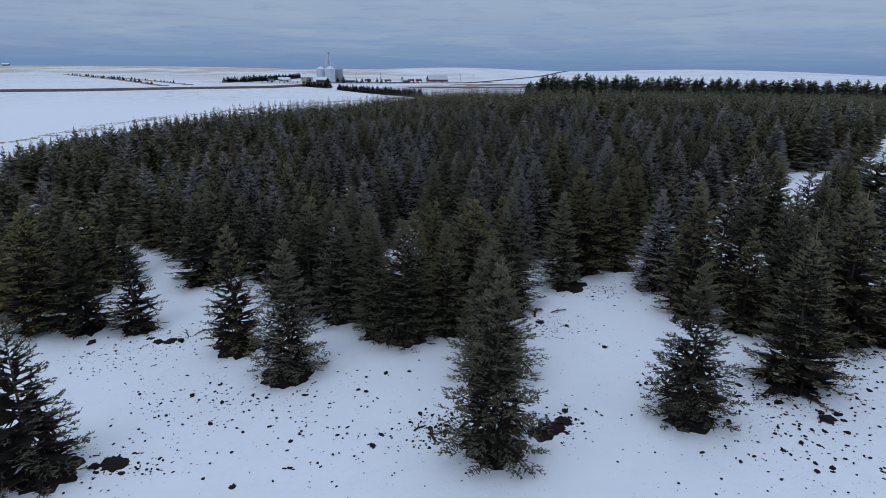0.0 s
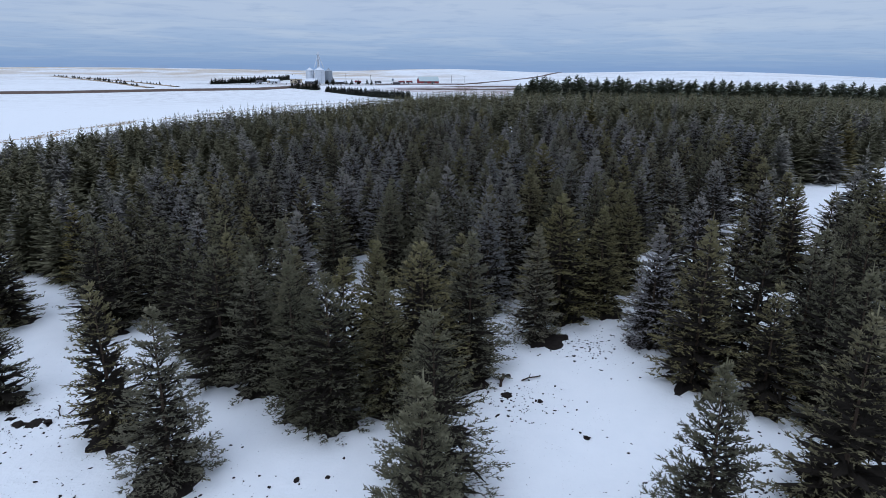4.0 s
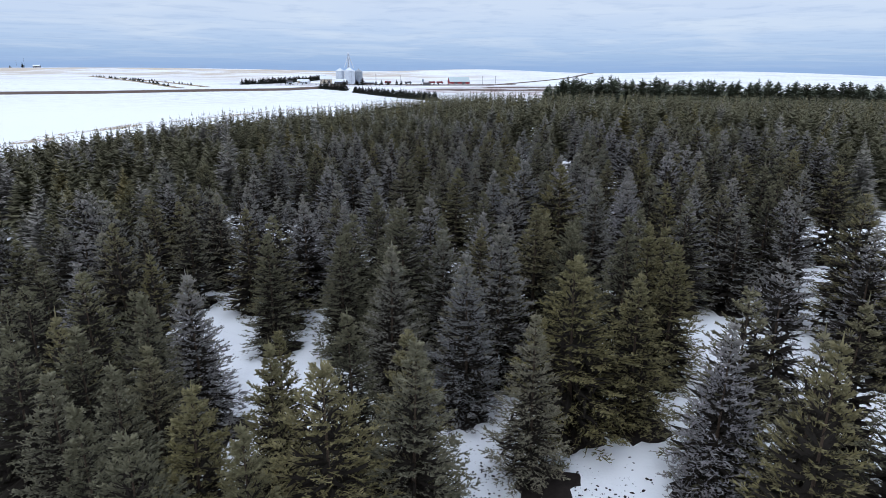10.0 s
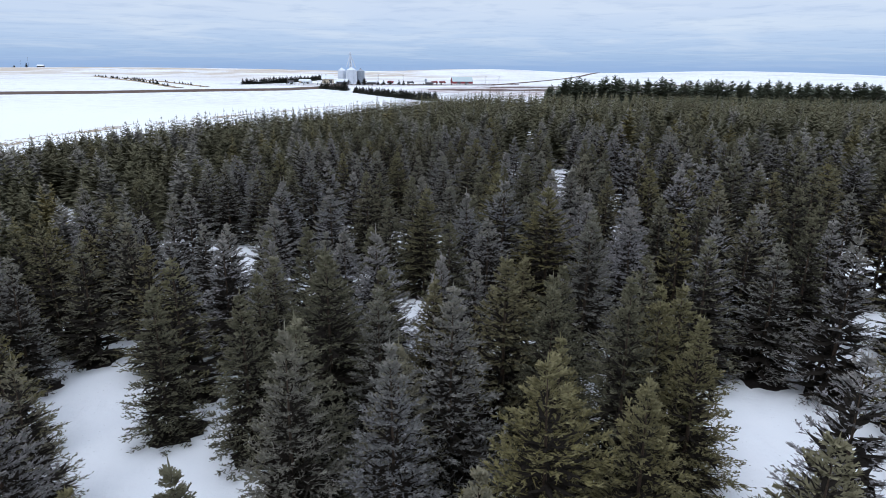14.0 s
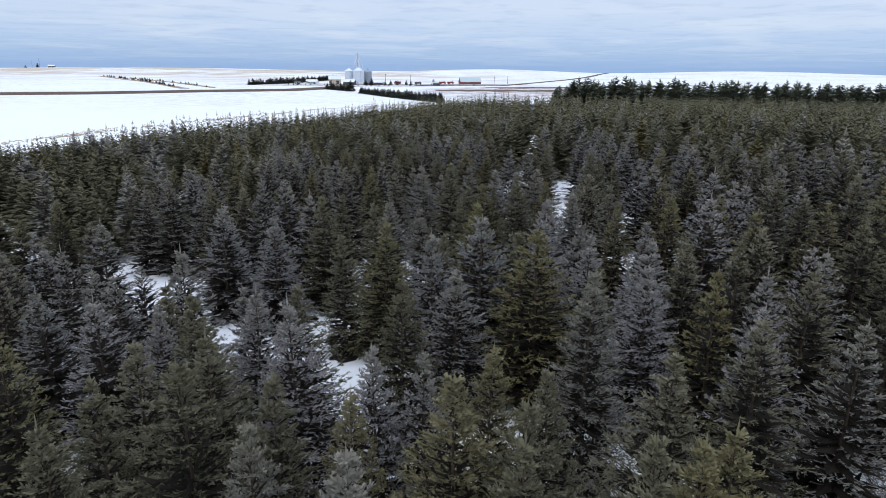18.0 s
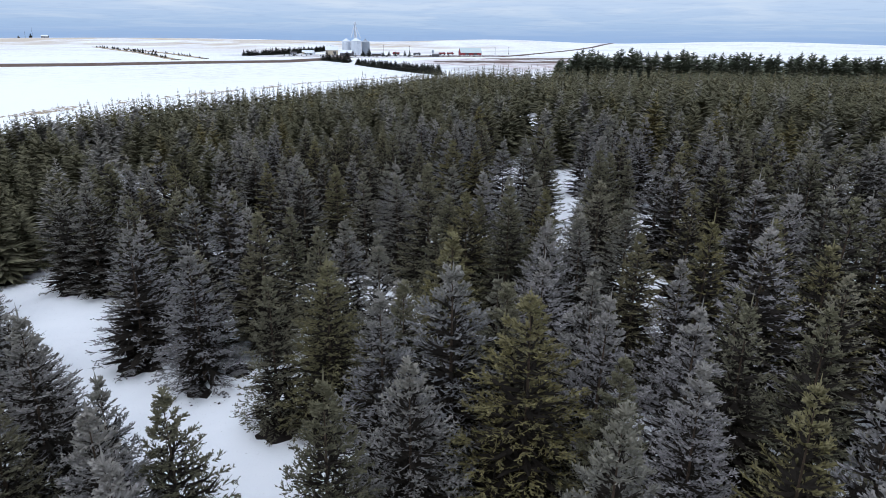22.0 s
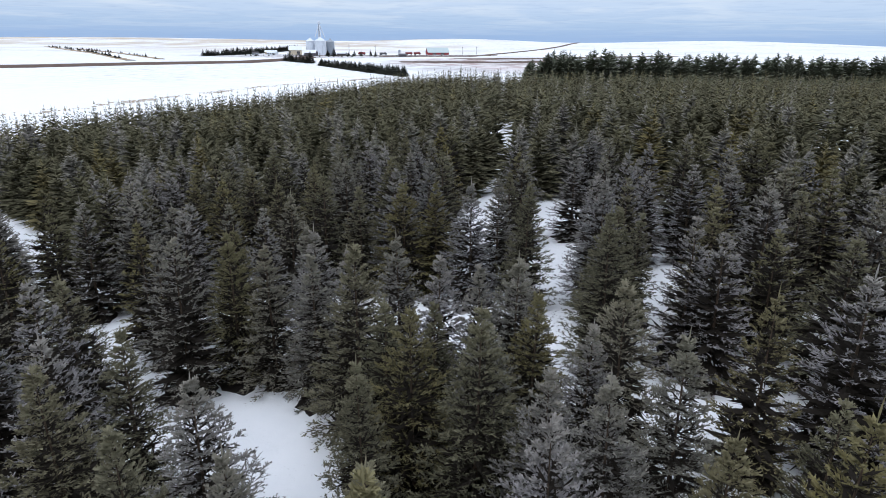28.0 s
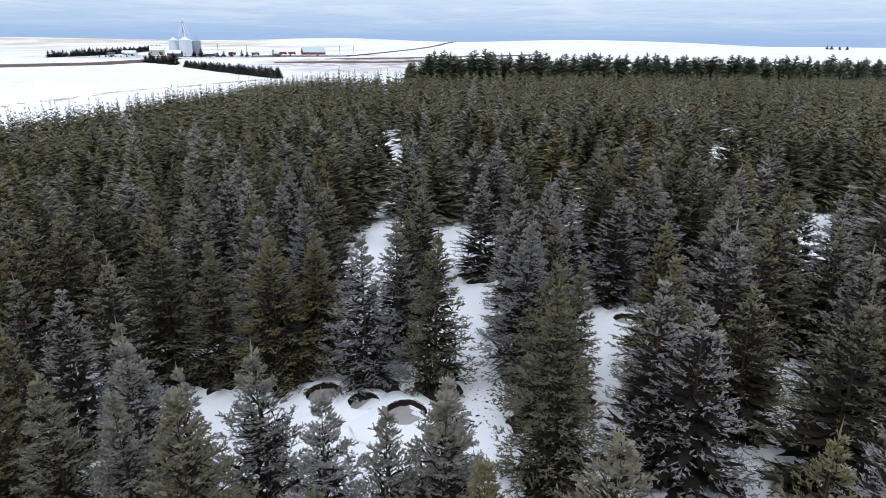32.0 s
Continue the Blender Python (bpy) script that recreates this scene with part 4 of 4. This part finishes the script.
for x, y, length, turn, thick in [(-0.1, 18.8, 0.85, 105, 0.055), (4.9, 29.5, 1.0, 75, 0.07), (5.8, 29.8, 0.9, 20, 0.035), (-0.9, 19.6, 0.5, 30, 0.04), (-12.7, 28.8, 0.9, 120, 0.03), (-12.5, 29.0, 0.8, 60, 0.03), (1.0, 21.0, 0.5, 120, 0.02)]:
    stick(x, y, length, turn, thick)


def crumbs(count):
    """Small crumbs of soil and litter, thick round the trees of the clearing and thin elsewhere."""
    small = bmesh.new()
    bmesh.ops.create_icosphere(small, subdivisions=1, radius=1.0)
    base = np.array([v.co for v in small.verts])
    tris = np.array([[v.index for v in f.verts] for f in small.faces])
    small.free()
    feet = [(0.6, 19.6, 0.9), (-0.2, 19.3, 0.7), (4.0, 19.6, 0.8), (5.3, 28.3, 1.1), (11.0, 21.5, 1.1), (12.5, 19.9, 1.6), (9.4, 21.9, 1.0), (-13.5, 28.4, 1.2), (-10.9, 18.2, 1.1), (-10.1, 22.0, 1.6), (-8.0, 23.6, 2.2), (14.8, 21.0, 2.0), (16.7, 22.9, 2.0), (-4.1, 19.6, 2.5), (11.5, 16.7, 2.0), (18.6, 24.2, 1.2), (-15.8, 26.5, 1.5), (5.9, 34.1, 1.0), (9.2, 32.8, 1.0), (-1.2, 60.8, 0.9), (14.0, 78.2, 1.0)]
    verts, faces, start = [], [], 0
    for k in range(count):
        if rng.random() < 0.88:
            fx, fy, wide = feet[rng.randrange(len(feet))]
            x, y = rng.gauss(fx, wide), rng.gauss(fy, wide * 0.8)
        else:
            x, y = rng.uniform(-18, 23), rng.uniform(9, 34)
        size = 0.010 + 0.045 * rng.random() ** 3 + (0.06 * rng.random() if rng.random() < 0.09 and y < 25 else 0)
        spin = rng.uniform(0, 6.28)
        shape = base * np.array((size * rng.uniform(0.7, 2.0), size, size * 0.5)) * np.array([[rng.uniform(0.75, 1.25)] for _ in base])
        turned = np.stack([shape[:, 0] * math.cos(spin) - shape[:, 1] * math.sin(spin) + x, shape[:, 0] * math.sin(spin) + shape[:, 1] * math.cos(spin) + y, shape[:, 2] + ground_z(x, y) + size * 0.15], 1)
        verts.append(turned), faces.append(tris + start)
        start += len(base)
    return np.concatenate(verts), np.concatenate(faces)


v, f = crumbs(6500)
tagged(new("soil_crumbs", mesh_from("soil_crumbs", v, f, SOIL)), "scattered dark crumbs of soil and litter on snow", "litter", kind="stuff")


# ---- dark pines behind the plantation ----
pine_meshes = []
for k in range(6):
    v, f, g = crown_arrays(420 + k, 15, 10, 0, 0, 9, 0.95, 0.62)
    pine_meshes.append(mesh_from("pine_crown", v, f, PINE, {"fresh": g}))
pine_trunk = trunk_mesh("pine_trunk", BARK, 0.94, 0.02)


def tree_thing(name, x, y, h, crown, trunk, label, group, wide=1.0):
    tree = new(name)
    tree.matrix_basis = pose(x, y, sheet_z(x, y) - 0.05, 0, 0, rng.uniform(0, 360)) @ Matrix.Diagonal((h * wide, h * wide, h, 1))
    part("trunk", trunk, BARK, tree)
    part("crown", crown, PINE, tree)
    return tagged(tree, label, "tree", group)


def sheet_z(x, y):
    """Height of the ground sheet itself, between its lines."""
    i, j = int(np.clip(np.searchsorted(xs, x) - 1, 0, len(xs) - 2)), int(np.clip(np.searchsorted(ys, y) - 1, 0, len(ys) - 2))
    p, q = (x - xs[i]) / (xs[i + 1] - xs[i]), (y - ys[j]) / (ys[j + 1] - ys[j])
    return float((gz[j, i] * (1 - p) + gz[j, i + 1] * p) * (1 - q) + (gz[j + 1, i] * (1 - p) + gz[j + 1, i + 1] * p) * q)


x = 31.0
while x < 240:
    for back in (0, 5.0):
        px, py = x + rng.uniform(-1.2, 1.2) + back * 0.4, 233 + 0.06 * x + back + rng.uniform(-1.2, 1.2)
        tree_thing("pine_tree", px, py, rng.gauss(10.8, 0.85) * (0.8 if x < 36 else 1), pine_meshes[rng.randrange(6)], pine_trunk, "dark rounded pine tree standing behind the spruces", "pines behind the plantation", rng.uniform(1.1, 1.4))
    x += rng.uniform(1.8, 3.0)


# ---- conifer rows round the farm ----
far_crowns = [mesh_from("far_conifer_crown", v, f, CONIFER, {"fresh": g}) for v, f, g in FAR]


def tree_row(points, gap, low, high, label, group, keep=1.0):
    left = 0.0
    for (ax, ay), (bx, by) in zip(points, points[1:]):
        span = math.hypot(bx - ax, by - ay)
        d = left
        while d < span:
            if rng.random() < keep:
                px, py = ax + (bx - ax) * d / span + rng.uniform(-0.6, 0.6), ay + (by - ay) * d / span + rng.uniform(-0.6, 0.6)
                tree_thing("conifer_tree", px, py, rng.uniform(low, high), far_crowns[rng.randrange(6)], spruce_trunk, label, group, rng.uniform(1.35, 1.9))
            d += gap * rng.uniform(0.75, 1.25)
        left = d - span


tree_row([(-78, 487), (-42, 416), (-10, 340)], 2.7, 4.2, 5.8, "small dark conifer in a windbreak row", "windbreak beside the field")
tree_row([(-223, 659), (-210, 700), (-201, 757), (-199, 940)], 3.6, 5.0, 8.4, "dark conifer of a long windbreak row", "windbreak behind the farm")
tree_row([(-119, 556), (-92, 520)], 6.5, 5.5, 9.0, "bushy dark conifer beside the farm road", "conifers by the farm road")
tree_row([(-112, 690), (-60, 700)], 7.0, 4.0, 9.0, "dark conifer standing in the farmyard", "conifers in the farmyard", 0.75)
tree_row([(-190, 680), (-150, 676), (-110, 668), (-84, 676)], 5.0, 1.2, 3.0, "low dark shrub at the edge of the farmyard", "shrubs of the farmyard", 0.75)
tree_row([(-70, 690), (-20, 716), (10, 726)], 5.5, 1.0, 2.6, "low dark shrub along the farm track", "shrubs along the farm track", 0.7)
tree_row([(-592, 1013), (-517, 933), (-354, 712), (-250, 560)], 15.0, 2.5, 4.5, "low dark bush along a field line", "bushes along the field line", 0.8)
tree_row([(-483, 902), (-334, 722), (-232, 580)], 14.0, 2.0, 4.0, "low dark bush along a ditch", "bushes along the ditch", 0.8)
tree_row([(-1300, 1780), (-1060, 1590)], 60.0, 7.0, 14.0, "dark tree near a far farmstead", "trees of the far farmstead", 0.6)
tree_row([(975, 1180), (1015, 1165)], 12.0, 6.0, 9.0, "dark tree on the far hill", "grove on the far hill")


# ---- roads and bare strips ----
def strip(name, points, wide, high, mat, label, kind="structure", ragged=0.0):
    """A low bank that follows the ground, with sloping sides."""
    line = []
    for (ax, ay), (bx, by) in zip(points, points[1:]):
        n = max(2, int(math.hypot(bx - ax, by - ay) / 12))
        line += [(ax + (bx - ax) * k / n, ay + (by - ay) * k / n) for k in range(n)]
    line.append(points[-1])
    verts, faces = [], []
    for k, (x, y) in enumerate(line):
        x2, y2 = line[min(k + 1, len(line) - 1)]
        x1, y1 = line[max(k - 1, 0)]
        d = math.hypot(x2 - x1, y2 - y1)
        sx, sy = -(y2 - y1) / d, (x2 - x1) / d
        for o, up in ((-0.5 - 0.5 * min(1, high), -0.3), (-0.5, high), (0.5, high), (0.5 + 0.5 * min(1, high), -0.3)):
            w = wide * o * (1 + rng.uniform(-ragged, ragged))
            px, py = x + sx * w, y + sy * w
            verts.append((px, py, sheet_z(px, py) + up))
    for k in range(len(line) - 1):
        for c in range(3):
            faces.append((4 * k + c, 4 * k + c + 1, 4 * k + 5 + c, 4 * k + 4 + c))
    return tagged(new(name, mesh_from(name, np.array(verts), np.array(faces), mat)), label, "road" if "road" in name else "strip", kind=kind)


strip("road", [(-560, 260), (-420, 335), (-291, 404), (-241, 431), (-193, 480), (-140, 520), (-124, 575), (-120, 640)], 9.0, 1.4, DIRT, "dark bare road bank between snow fields")
strip("road_hill", [(-60, 690), (29, 715), (110, 960), (215, 1250), (300, 1520)], 7.0, 0.5, DIRT, "brown farm road running over the snowy hill")
strip("road_yard", [(-150, 690), (-90, 705), (-20, 740), (60, 760)], 8.0, 0.4, DIRT, "bare farmyard road")
strip("field_strip", [(-30, 560), (60, 575), (150, 640)], 26.0, 0.25, DIRT, "patchy bare brown field", ragged=0.5)
strip("field_strip_far", [(20, 640), (120, 690), (260, 800)], 24.0, 0.25, DIRT, "patchy bare brown field", ragged=0.5)
strip("ditch_line", [(-592, 1013), (-354, 712), (-234, 540)], 5.0, 0.5, GRASS, "dry grass along a field line", ragged=0.4)
strip("ditch_line_low", [(-483, 902), (-334, 722), (-224, 572)], 4.0, 0.5, GRASS, "dry grass along a ditch", ragged=0.4)
track = [(-84, 60), (-76, 95), (-71.5, 120), (-68, 150), (-62, 185), (-50, 235), (-30, 300), (-14, 335)]
verts, faces = [], []
for (ax, ay), (bx, by) in zip(track, track[1:]):
    for k in range(int(math.hypot(bx - ax, by - ay) * 22)):
        s = rng.random()
        y = ay + (by - ay) * s
        x = ax + (bx - ax) * s + 1.6 * math.sin(0.07 * y) + rng.choice((-1.6, 0.2, 1.4, 1.6)) + rng.gauss(0, 0.8)
        if noise.noise(Vector((x * 0.25, y * 0.07, 0.0))) + 0.6 * noise.noise(Vector((x * 0.9, y * 0.35, 5.0))) > -0.02:
            start, r = len(verts), rng.uniform(0.06, 0.26)
            for c in range(5):
                q = r * rng.uniform(0.5, 1.4)
                px, py = x + q * math.cos(c * 1.257), y + 2.6 * q * math.sin(c * 1.257)
                verts.append((px, py, sheet_z(px, py) - 0.02))
            verts.append((x, y, sheet_z(x, y) + rng.uniform(0.03, 0.14)))
            faces += [(start + c, start + (c + 1) % 5, start + 5) for c in range(5)]
tagged(new("dead_grass", mesh_from("dead_grass", np.array(verts), np.array(faces), GRASS)), "brown dead grass tufts along the field edge", "grass", kind="stuff")


# ---- the grain farm ----
FARM = "buildings of the grain farm"


def grain_bin(x, y, r, h, mat, label):
    """A round steel grain bin: ringed wall, cone roof, cap, ladder."""
    thing = new("grain_bin")
    thing.matrix_basis = pose(x, y, sheet_z(x, y))
    profile = []
    for k in range(12):
        z = h * k / 12
        profile += [(r, z), (r, z + h / 12 * 0.9), (r + 0.05, z + h / 12 * 0.95)]
    profile.append((r, h))
    v, f = lathe(profile, 36, 0.0, 1)
    part("wall", mesh_from("bin_wall", v, f, mat), mat, thing)
    v, f = lathe([(r + 0.2, h - 0.1), (r * 0.5, h + r * 0.30), (0.7, h + r * 0.56), (0.05, h + r * 0.6)], 36, 0.0, 2)
    part("roof", mesh_from("bin_roof", v, f, mat), mat, thing)
    part("roof_cap", tube(bmesh.new(), (0, 0, h + r * 0.55), (0, 0, h + r * 0.6 + 0.6), 0.6, 0.5, 12), mat, thing)
    part("door", box(bmesh.new(), (1.0, 0.15, 2.0), (0, -r - 0.02, 1.2)), STEEL_OLD, thing)
    for side in (-0.25, 0.25):
        part("ladder_rail", tube(bmesh.new(), (side + r * 0.5, -r * 0.88, 0), (side + r * 0.5, -r * 0.88, h), 0.05, 0.05, 5), STEEL_OLD, thing)
    return tagged(thing, label, "grain bin", FARM)


grain_bin(-138.5, 738, 4.7, 14.0, STEEL, "tall galvanised steel grain bin with cone roof")
grain_bin(-126.8, 733, 5.6, 14.4, STEEL, "large galvanised steel grain bin with cone roof")
grain_bin(-118.6, 745, 4.4, 13.4, STEEL_OLD, "weathered grey steel grain bin with cone roof")


def elevator_leg(x, y, h):
    tower = new("elevator_leg")
    tower.matrix_basis = pose(x, y, sheet_z(x, y))
    for sx in (-1, 1):
        for sy in (-1, 1):
            part("post", tube(bmesh.new(), (sx * 1.3, sy * 1.3, 0), (sx * 0.7, sy * 0.7, h - 3), 0.28, 0.24, 6), STEEL, tower)
    for k in range(9):
        z, w = k * (h - 3) / 9, 1 - 0.3 * k / 9
        top = (k + 1) * (h - 3) / 9
        for s in (-1, 1):
            part("brace", tube(bmesh.new(), (-w * s, -w, z), (w * s, -w, top), 0.07, 0.07, 5), STEEL_OLD, tower)
            part("brace", tube(bmesh.new(), (w, -w * s, z), (w, w * s, top), 0.07, 0.07, 5), STEEL_OLD, tower)
    part("casing", box(bmesh.new(), (0.9, 0.6, h - 1), (0, 0, (h - 1) / 2)), STEEL, tower)
    part("head", box(bmesh.new(), (2.4, 1.6, 2.0), (0, 0, h - 1.2), 0, 0.3), STEEL, tower)
    part("platform", box(bmesh.new(), (3.6, 3.0, 0.2), (0, 0, h - 3)), STEEL_OLD, tower)
    for ex, ey, ez in ((-4.2, -3.0, 17.6), (2.4, -4.0, 17.9), (5.6, 0.6, 17.0), (-2.0, 3.0, 16.0)):
        part("spout", tube(bmesh.new(), (0, 0, h - 2.4), (ex, ey, ez), 0.42, 0.42, 8), STEEL, tower)
    return tagged(tower, "tall lattice grain elevator leg with sloping spouts", "elevator", FARM)


elevator_leg(-129.5, 744, 34.0)


def gabled(name, x, y, turn, size, eaves, rise, wall, roof, label, doors=1, windows=3, band=None):
    """A gabled building with an overhanging roof, doors and windows."""
    house = new(name)
    house.matrix_basis = pose(x, y, sheet_z(x, y) - 0.1, 0, 0, turn)
    lx, ly = size
    bm = bmesh.new()
    corners = [(-lx / 2, -ly / 2, 0), (lx / 2, -ly / 2, 0), (lx / 2, ly / 2, 0), (-lx / 2, ly / 2, 0)]
    low = [bm.verts.new(c) for c in corners]
    high = [bm.verts.new((c[0], c[1], eaves)) for c in corners]
    ridge = [bm.verts.new((-lx / 2, 0, eaves + rise)), bm.verts.new((lx / 2, 0, eaves + rise))]
    for k in range(4):
        bm.faces.new((low[k], low[(k + 1) % 4], high[(k + 1) % 4], high[k]))
    bm.faces.new((high[1], high[2], ridge[1]))
    bm.faces.new((high[3], high[0], ridge[0]))
    part("wall", bm, wall, house)
    for side in (-1, 1):
        bm = bmesh.new()
        pts = [(-lx / 2 - 0.4, side * (ly / 2 + 0.5), eaves - rise * 0.5 / (ly / 2) + 0.05), (lx / 2 + 0.4, side * (ly / 2 + 0.5), eaves - rise * 0.5 / (ly / 2) + 0.05), (lx / 2 + 0.4, 0, eaves + rise + 0.05), (-lx / 2 - 0.4, 0, eaves + rise + 0.05)]
        under = [bm.verts.new(p) for p in pts]
        over = [bm.verts.new((p[0], p[1], p[2] + 0.2)) for p in pts]
        bm.faces.new(under), bm.faces.new(over)
        for k in range(4):
            bm.faces.new((under[k], under[(k + 1) % 4], over[(k + 1) % 4], over[k]))
        bmesh.ops.recalc_face_normals(bm, faces=bm.faces)
        part("roof", bm, roof, house)
    for k in range(doors):
        part("door", box(bmesh.new(), (min(4.0, lx * 0.22), 0.12, eaves * 0.72), (lx * (0.25 if doors == 1 else -0.2 + 0.4 * k), -ly / 2 - 0.05, eaves * 0.36)), DARK_ROOF, house)
    for k in range(windows):
        wx = -lx * 0.4 + lx * 0.55 * k / max(1, windows - 1)
        window = part("window", box(bmesh.new(), (1.4, 0.1, 1.2), (wx, -ly / 2 - 0.04, eaves * 0.6)), ROOF_WHITE, house)
        part("pane", box(bmesh.new(), (1.2, 0.06, 1.0), (wx, -ly / 2 - 0.09, eaves * 0.6)), GLASS, window)
    if band:
        part("wall_band", box(bmesh.new(), (lx, 0.06, eaves * 0.3), (0, -ly / 2 - 0.04, eaves * 0.85)), band, house)
    return tagged(house, label, "building", FARM)


gabled("farm_shop", -154, 735, 12, (13, 12), 5.0, 3.6, BEIGE, ROOF_WHITE, "beige farm building with pale snowy roof", 1, 2)
gabled("long_barn", -5, 782, 14, (24, 13), 2.7, 4.8, RED_WALL, BARN_ROOF, "long red barn with a broad pale green roof", 2, 0)
gabled("farm_house", -172, 712, -8, (9, 6), 2.6, 1.8, ROOF_WHITE, ROOF_WHITE, "white farm house with snow on the roof", 1, 3)
gabled("machine_shed", -182, 742, 5, (12, 7), 2.6, 1.5, BEIGE, ROOF_WHITE, "low farm shed with snow-covered roof", 2, 0)
gabled("small_shed", -38, 693, 5, (7, 4), 2.2, 0.8, DARK_ROOF, DARK_ROOF, "small dark shed in the yard", 1, 0)
gabled("low_shed", -100, 705, -5, (9, 5), 2.6, 1.2, DARK_ROOF, ROOF_WHITE, "dark low shed with snowy roof", 1, 0)
gabled("grey_barn", -128, 690, -10, (12, 7), 3.4, 2.4, DARK_ROOF, ROOF_WHITE, "grey farm barn with snow on its roof", 1, 2)
gabled("white_shed", -186, 700, 15, (6, 4), 2.2, 1.2, ROOF_WHITE, DARK_ROOF, "small white shed with dark roof", 1, 1)
gabled("far_house", -1140, 1690, 20, (16, 10), 4.0, 3.0, DARK_ROOF, ROOF_WHITE, "distant farmhouse on the snowy rise", 1, 2)


def water_tank(x, y):
    tank = new("water_tank")
    tank.matrix_basis = pose(x, y, sheet_z(x, y))
    part("drum", tube(bmesh.new(), (0, 0, 1.8), (0, 0, 4.6), 1.3, 1.3, 20), STEEL_OLD, tank)
    part("lid", tube(bmesh.new(), (0, 0, 4.6), (0, 0, 5.1), 1.35, 0.2, 20), STEEL_OLD, tank)
    for k in range(4):
        a = 0.78 + 1.571 * k
        part("leg", tube(bmesh.new(), (1.2 * math.cos(a), 1.2 * math.sin(a), -0.2), (math.cos(a), math.sin(a), 1.85), 0.1, 0.1, 6), STEEL_OLD, tank)
    tagged(tank, "grey steel tank on four legs in the yard", "tank", FARM)


water_tank(-47.5, 780)


def farm_truck(x, y, turn, paint, label):
    truck = new("farm_truck")
    truck.matrix_basis = pose(x, y, sheet_z(x, y) + 0.1, 0, 0, turn)
    part("chassis", box(bmesh.new(), (7.6, 1.0, 0.3), (0, 0, 0.85)), RUBBER, truck)
    part("cargo_box", box(bmesh.new(), (4.8, 2.4, 1.6), (-1.3, 0, 1.85), 0, 0.05), paint, truck)
    cab = part("cab", box(bmesh.new(), (1.9, 2.2, 1.9), (2.2, 0, 1.95), 0, 0.2), paint, truck)
    part("windscreen", box(bmesh.new(), (0.06, 1.8, 0.7), (3.16, 0, 2.4)), GLASS, cab)
    part("hood", box(bmesh.new(), (1.1, 1.9, 1.0), (3.5, 0, 1.5), 0, 0.15), paint, truck)
    for wx in (-2.8, -1.6, 3.0):
        for wy in (-1.05, 1.05):
            wheel = part("wheel", tube(bmesh.new(), (wx, wy - 0.16, 0.5), (wx, wy + 0.16, 0.5), 0.5, 0.5, 18), RUBBER, truck)
            part("rim", tube(bmesh.new(), (wx, wy - 0.18, 0.5), (wx, wy + 0.18, 0.5), 0.25, 0.25, 12), STEEL_OLD, wheel)
    tagged(truck, label, "truck", "trucks in the farmyard")


farm_truck(-27, 768, 8, RED_PAINT, "red farm truck parked beside the barn")
farm_truck(-36, 764, 20, RED_PAINT, "red farm truck parked in the yard")
farm_truck(-86, 752, 175, RED_PAINT, "red farm truck parked near the bins")
farm_truck(-62, 742, 10, DARK_ROOF, "dark farm truck parked in the yard")


def utility_pole(x, y, h):
    pole = new("utility_pole")
    pole.matrix_basis = pose(x, y, sheet_z(x, y) - 0.3, 0, 0, 20)
    part("post", tube(bmesh.new(), (0, 0, 0), (0, 0, h), 0.2, 0.14, 8), WOOD, pole)
    part("crossarm", box(bmesh.new(), (2.4, 0.15, 0.15), (0, 0, h - 0.8)), WOOD, pole)
    for k in (-1.0, 0.0, 1.0):
        part("insulator", tube(bmesh.new(), (k, 0, h - 0.72), (k, 0, h - 0.45), 0.08, 0.05, 6), ROOF_WHITE, pole)
    tagged(pole, "wooden utility pole with a crossarm", "pole", "poles along the road")


for x, y, h in [(-101, 760, 11), (-70, 740, 10), (-1180, 1700, 26), (-1230, 1740, 20), (24, 800, 9), (40, 806, 9)]:
    utility_pole(x, y, h)
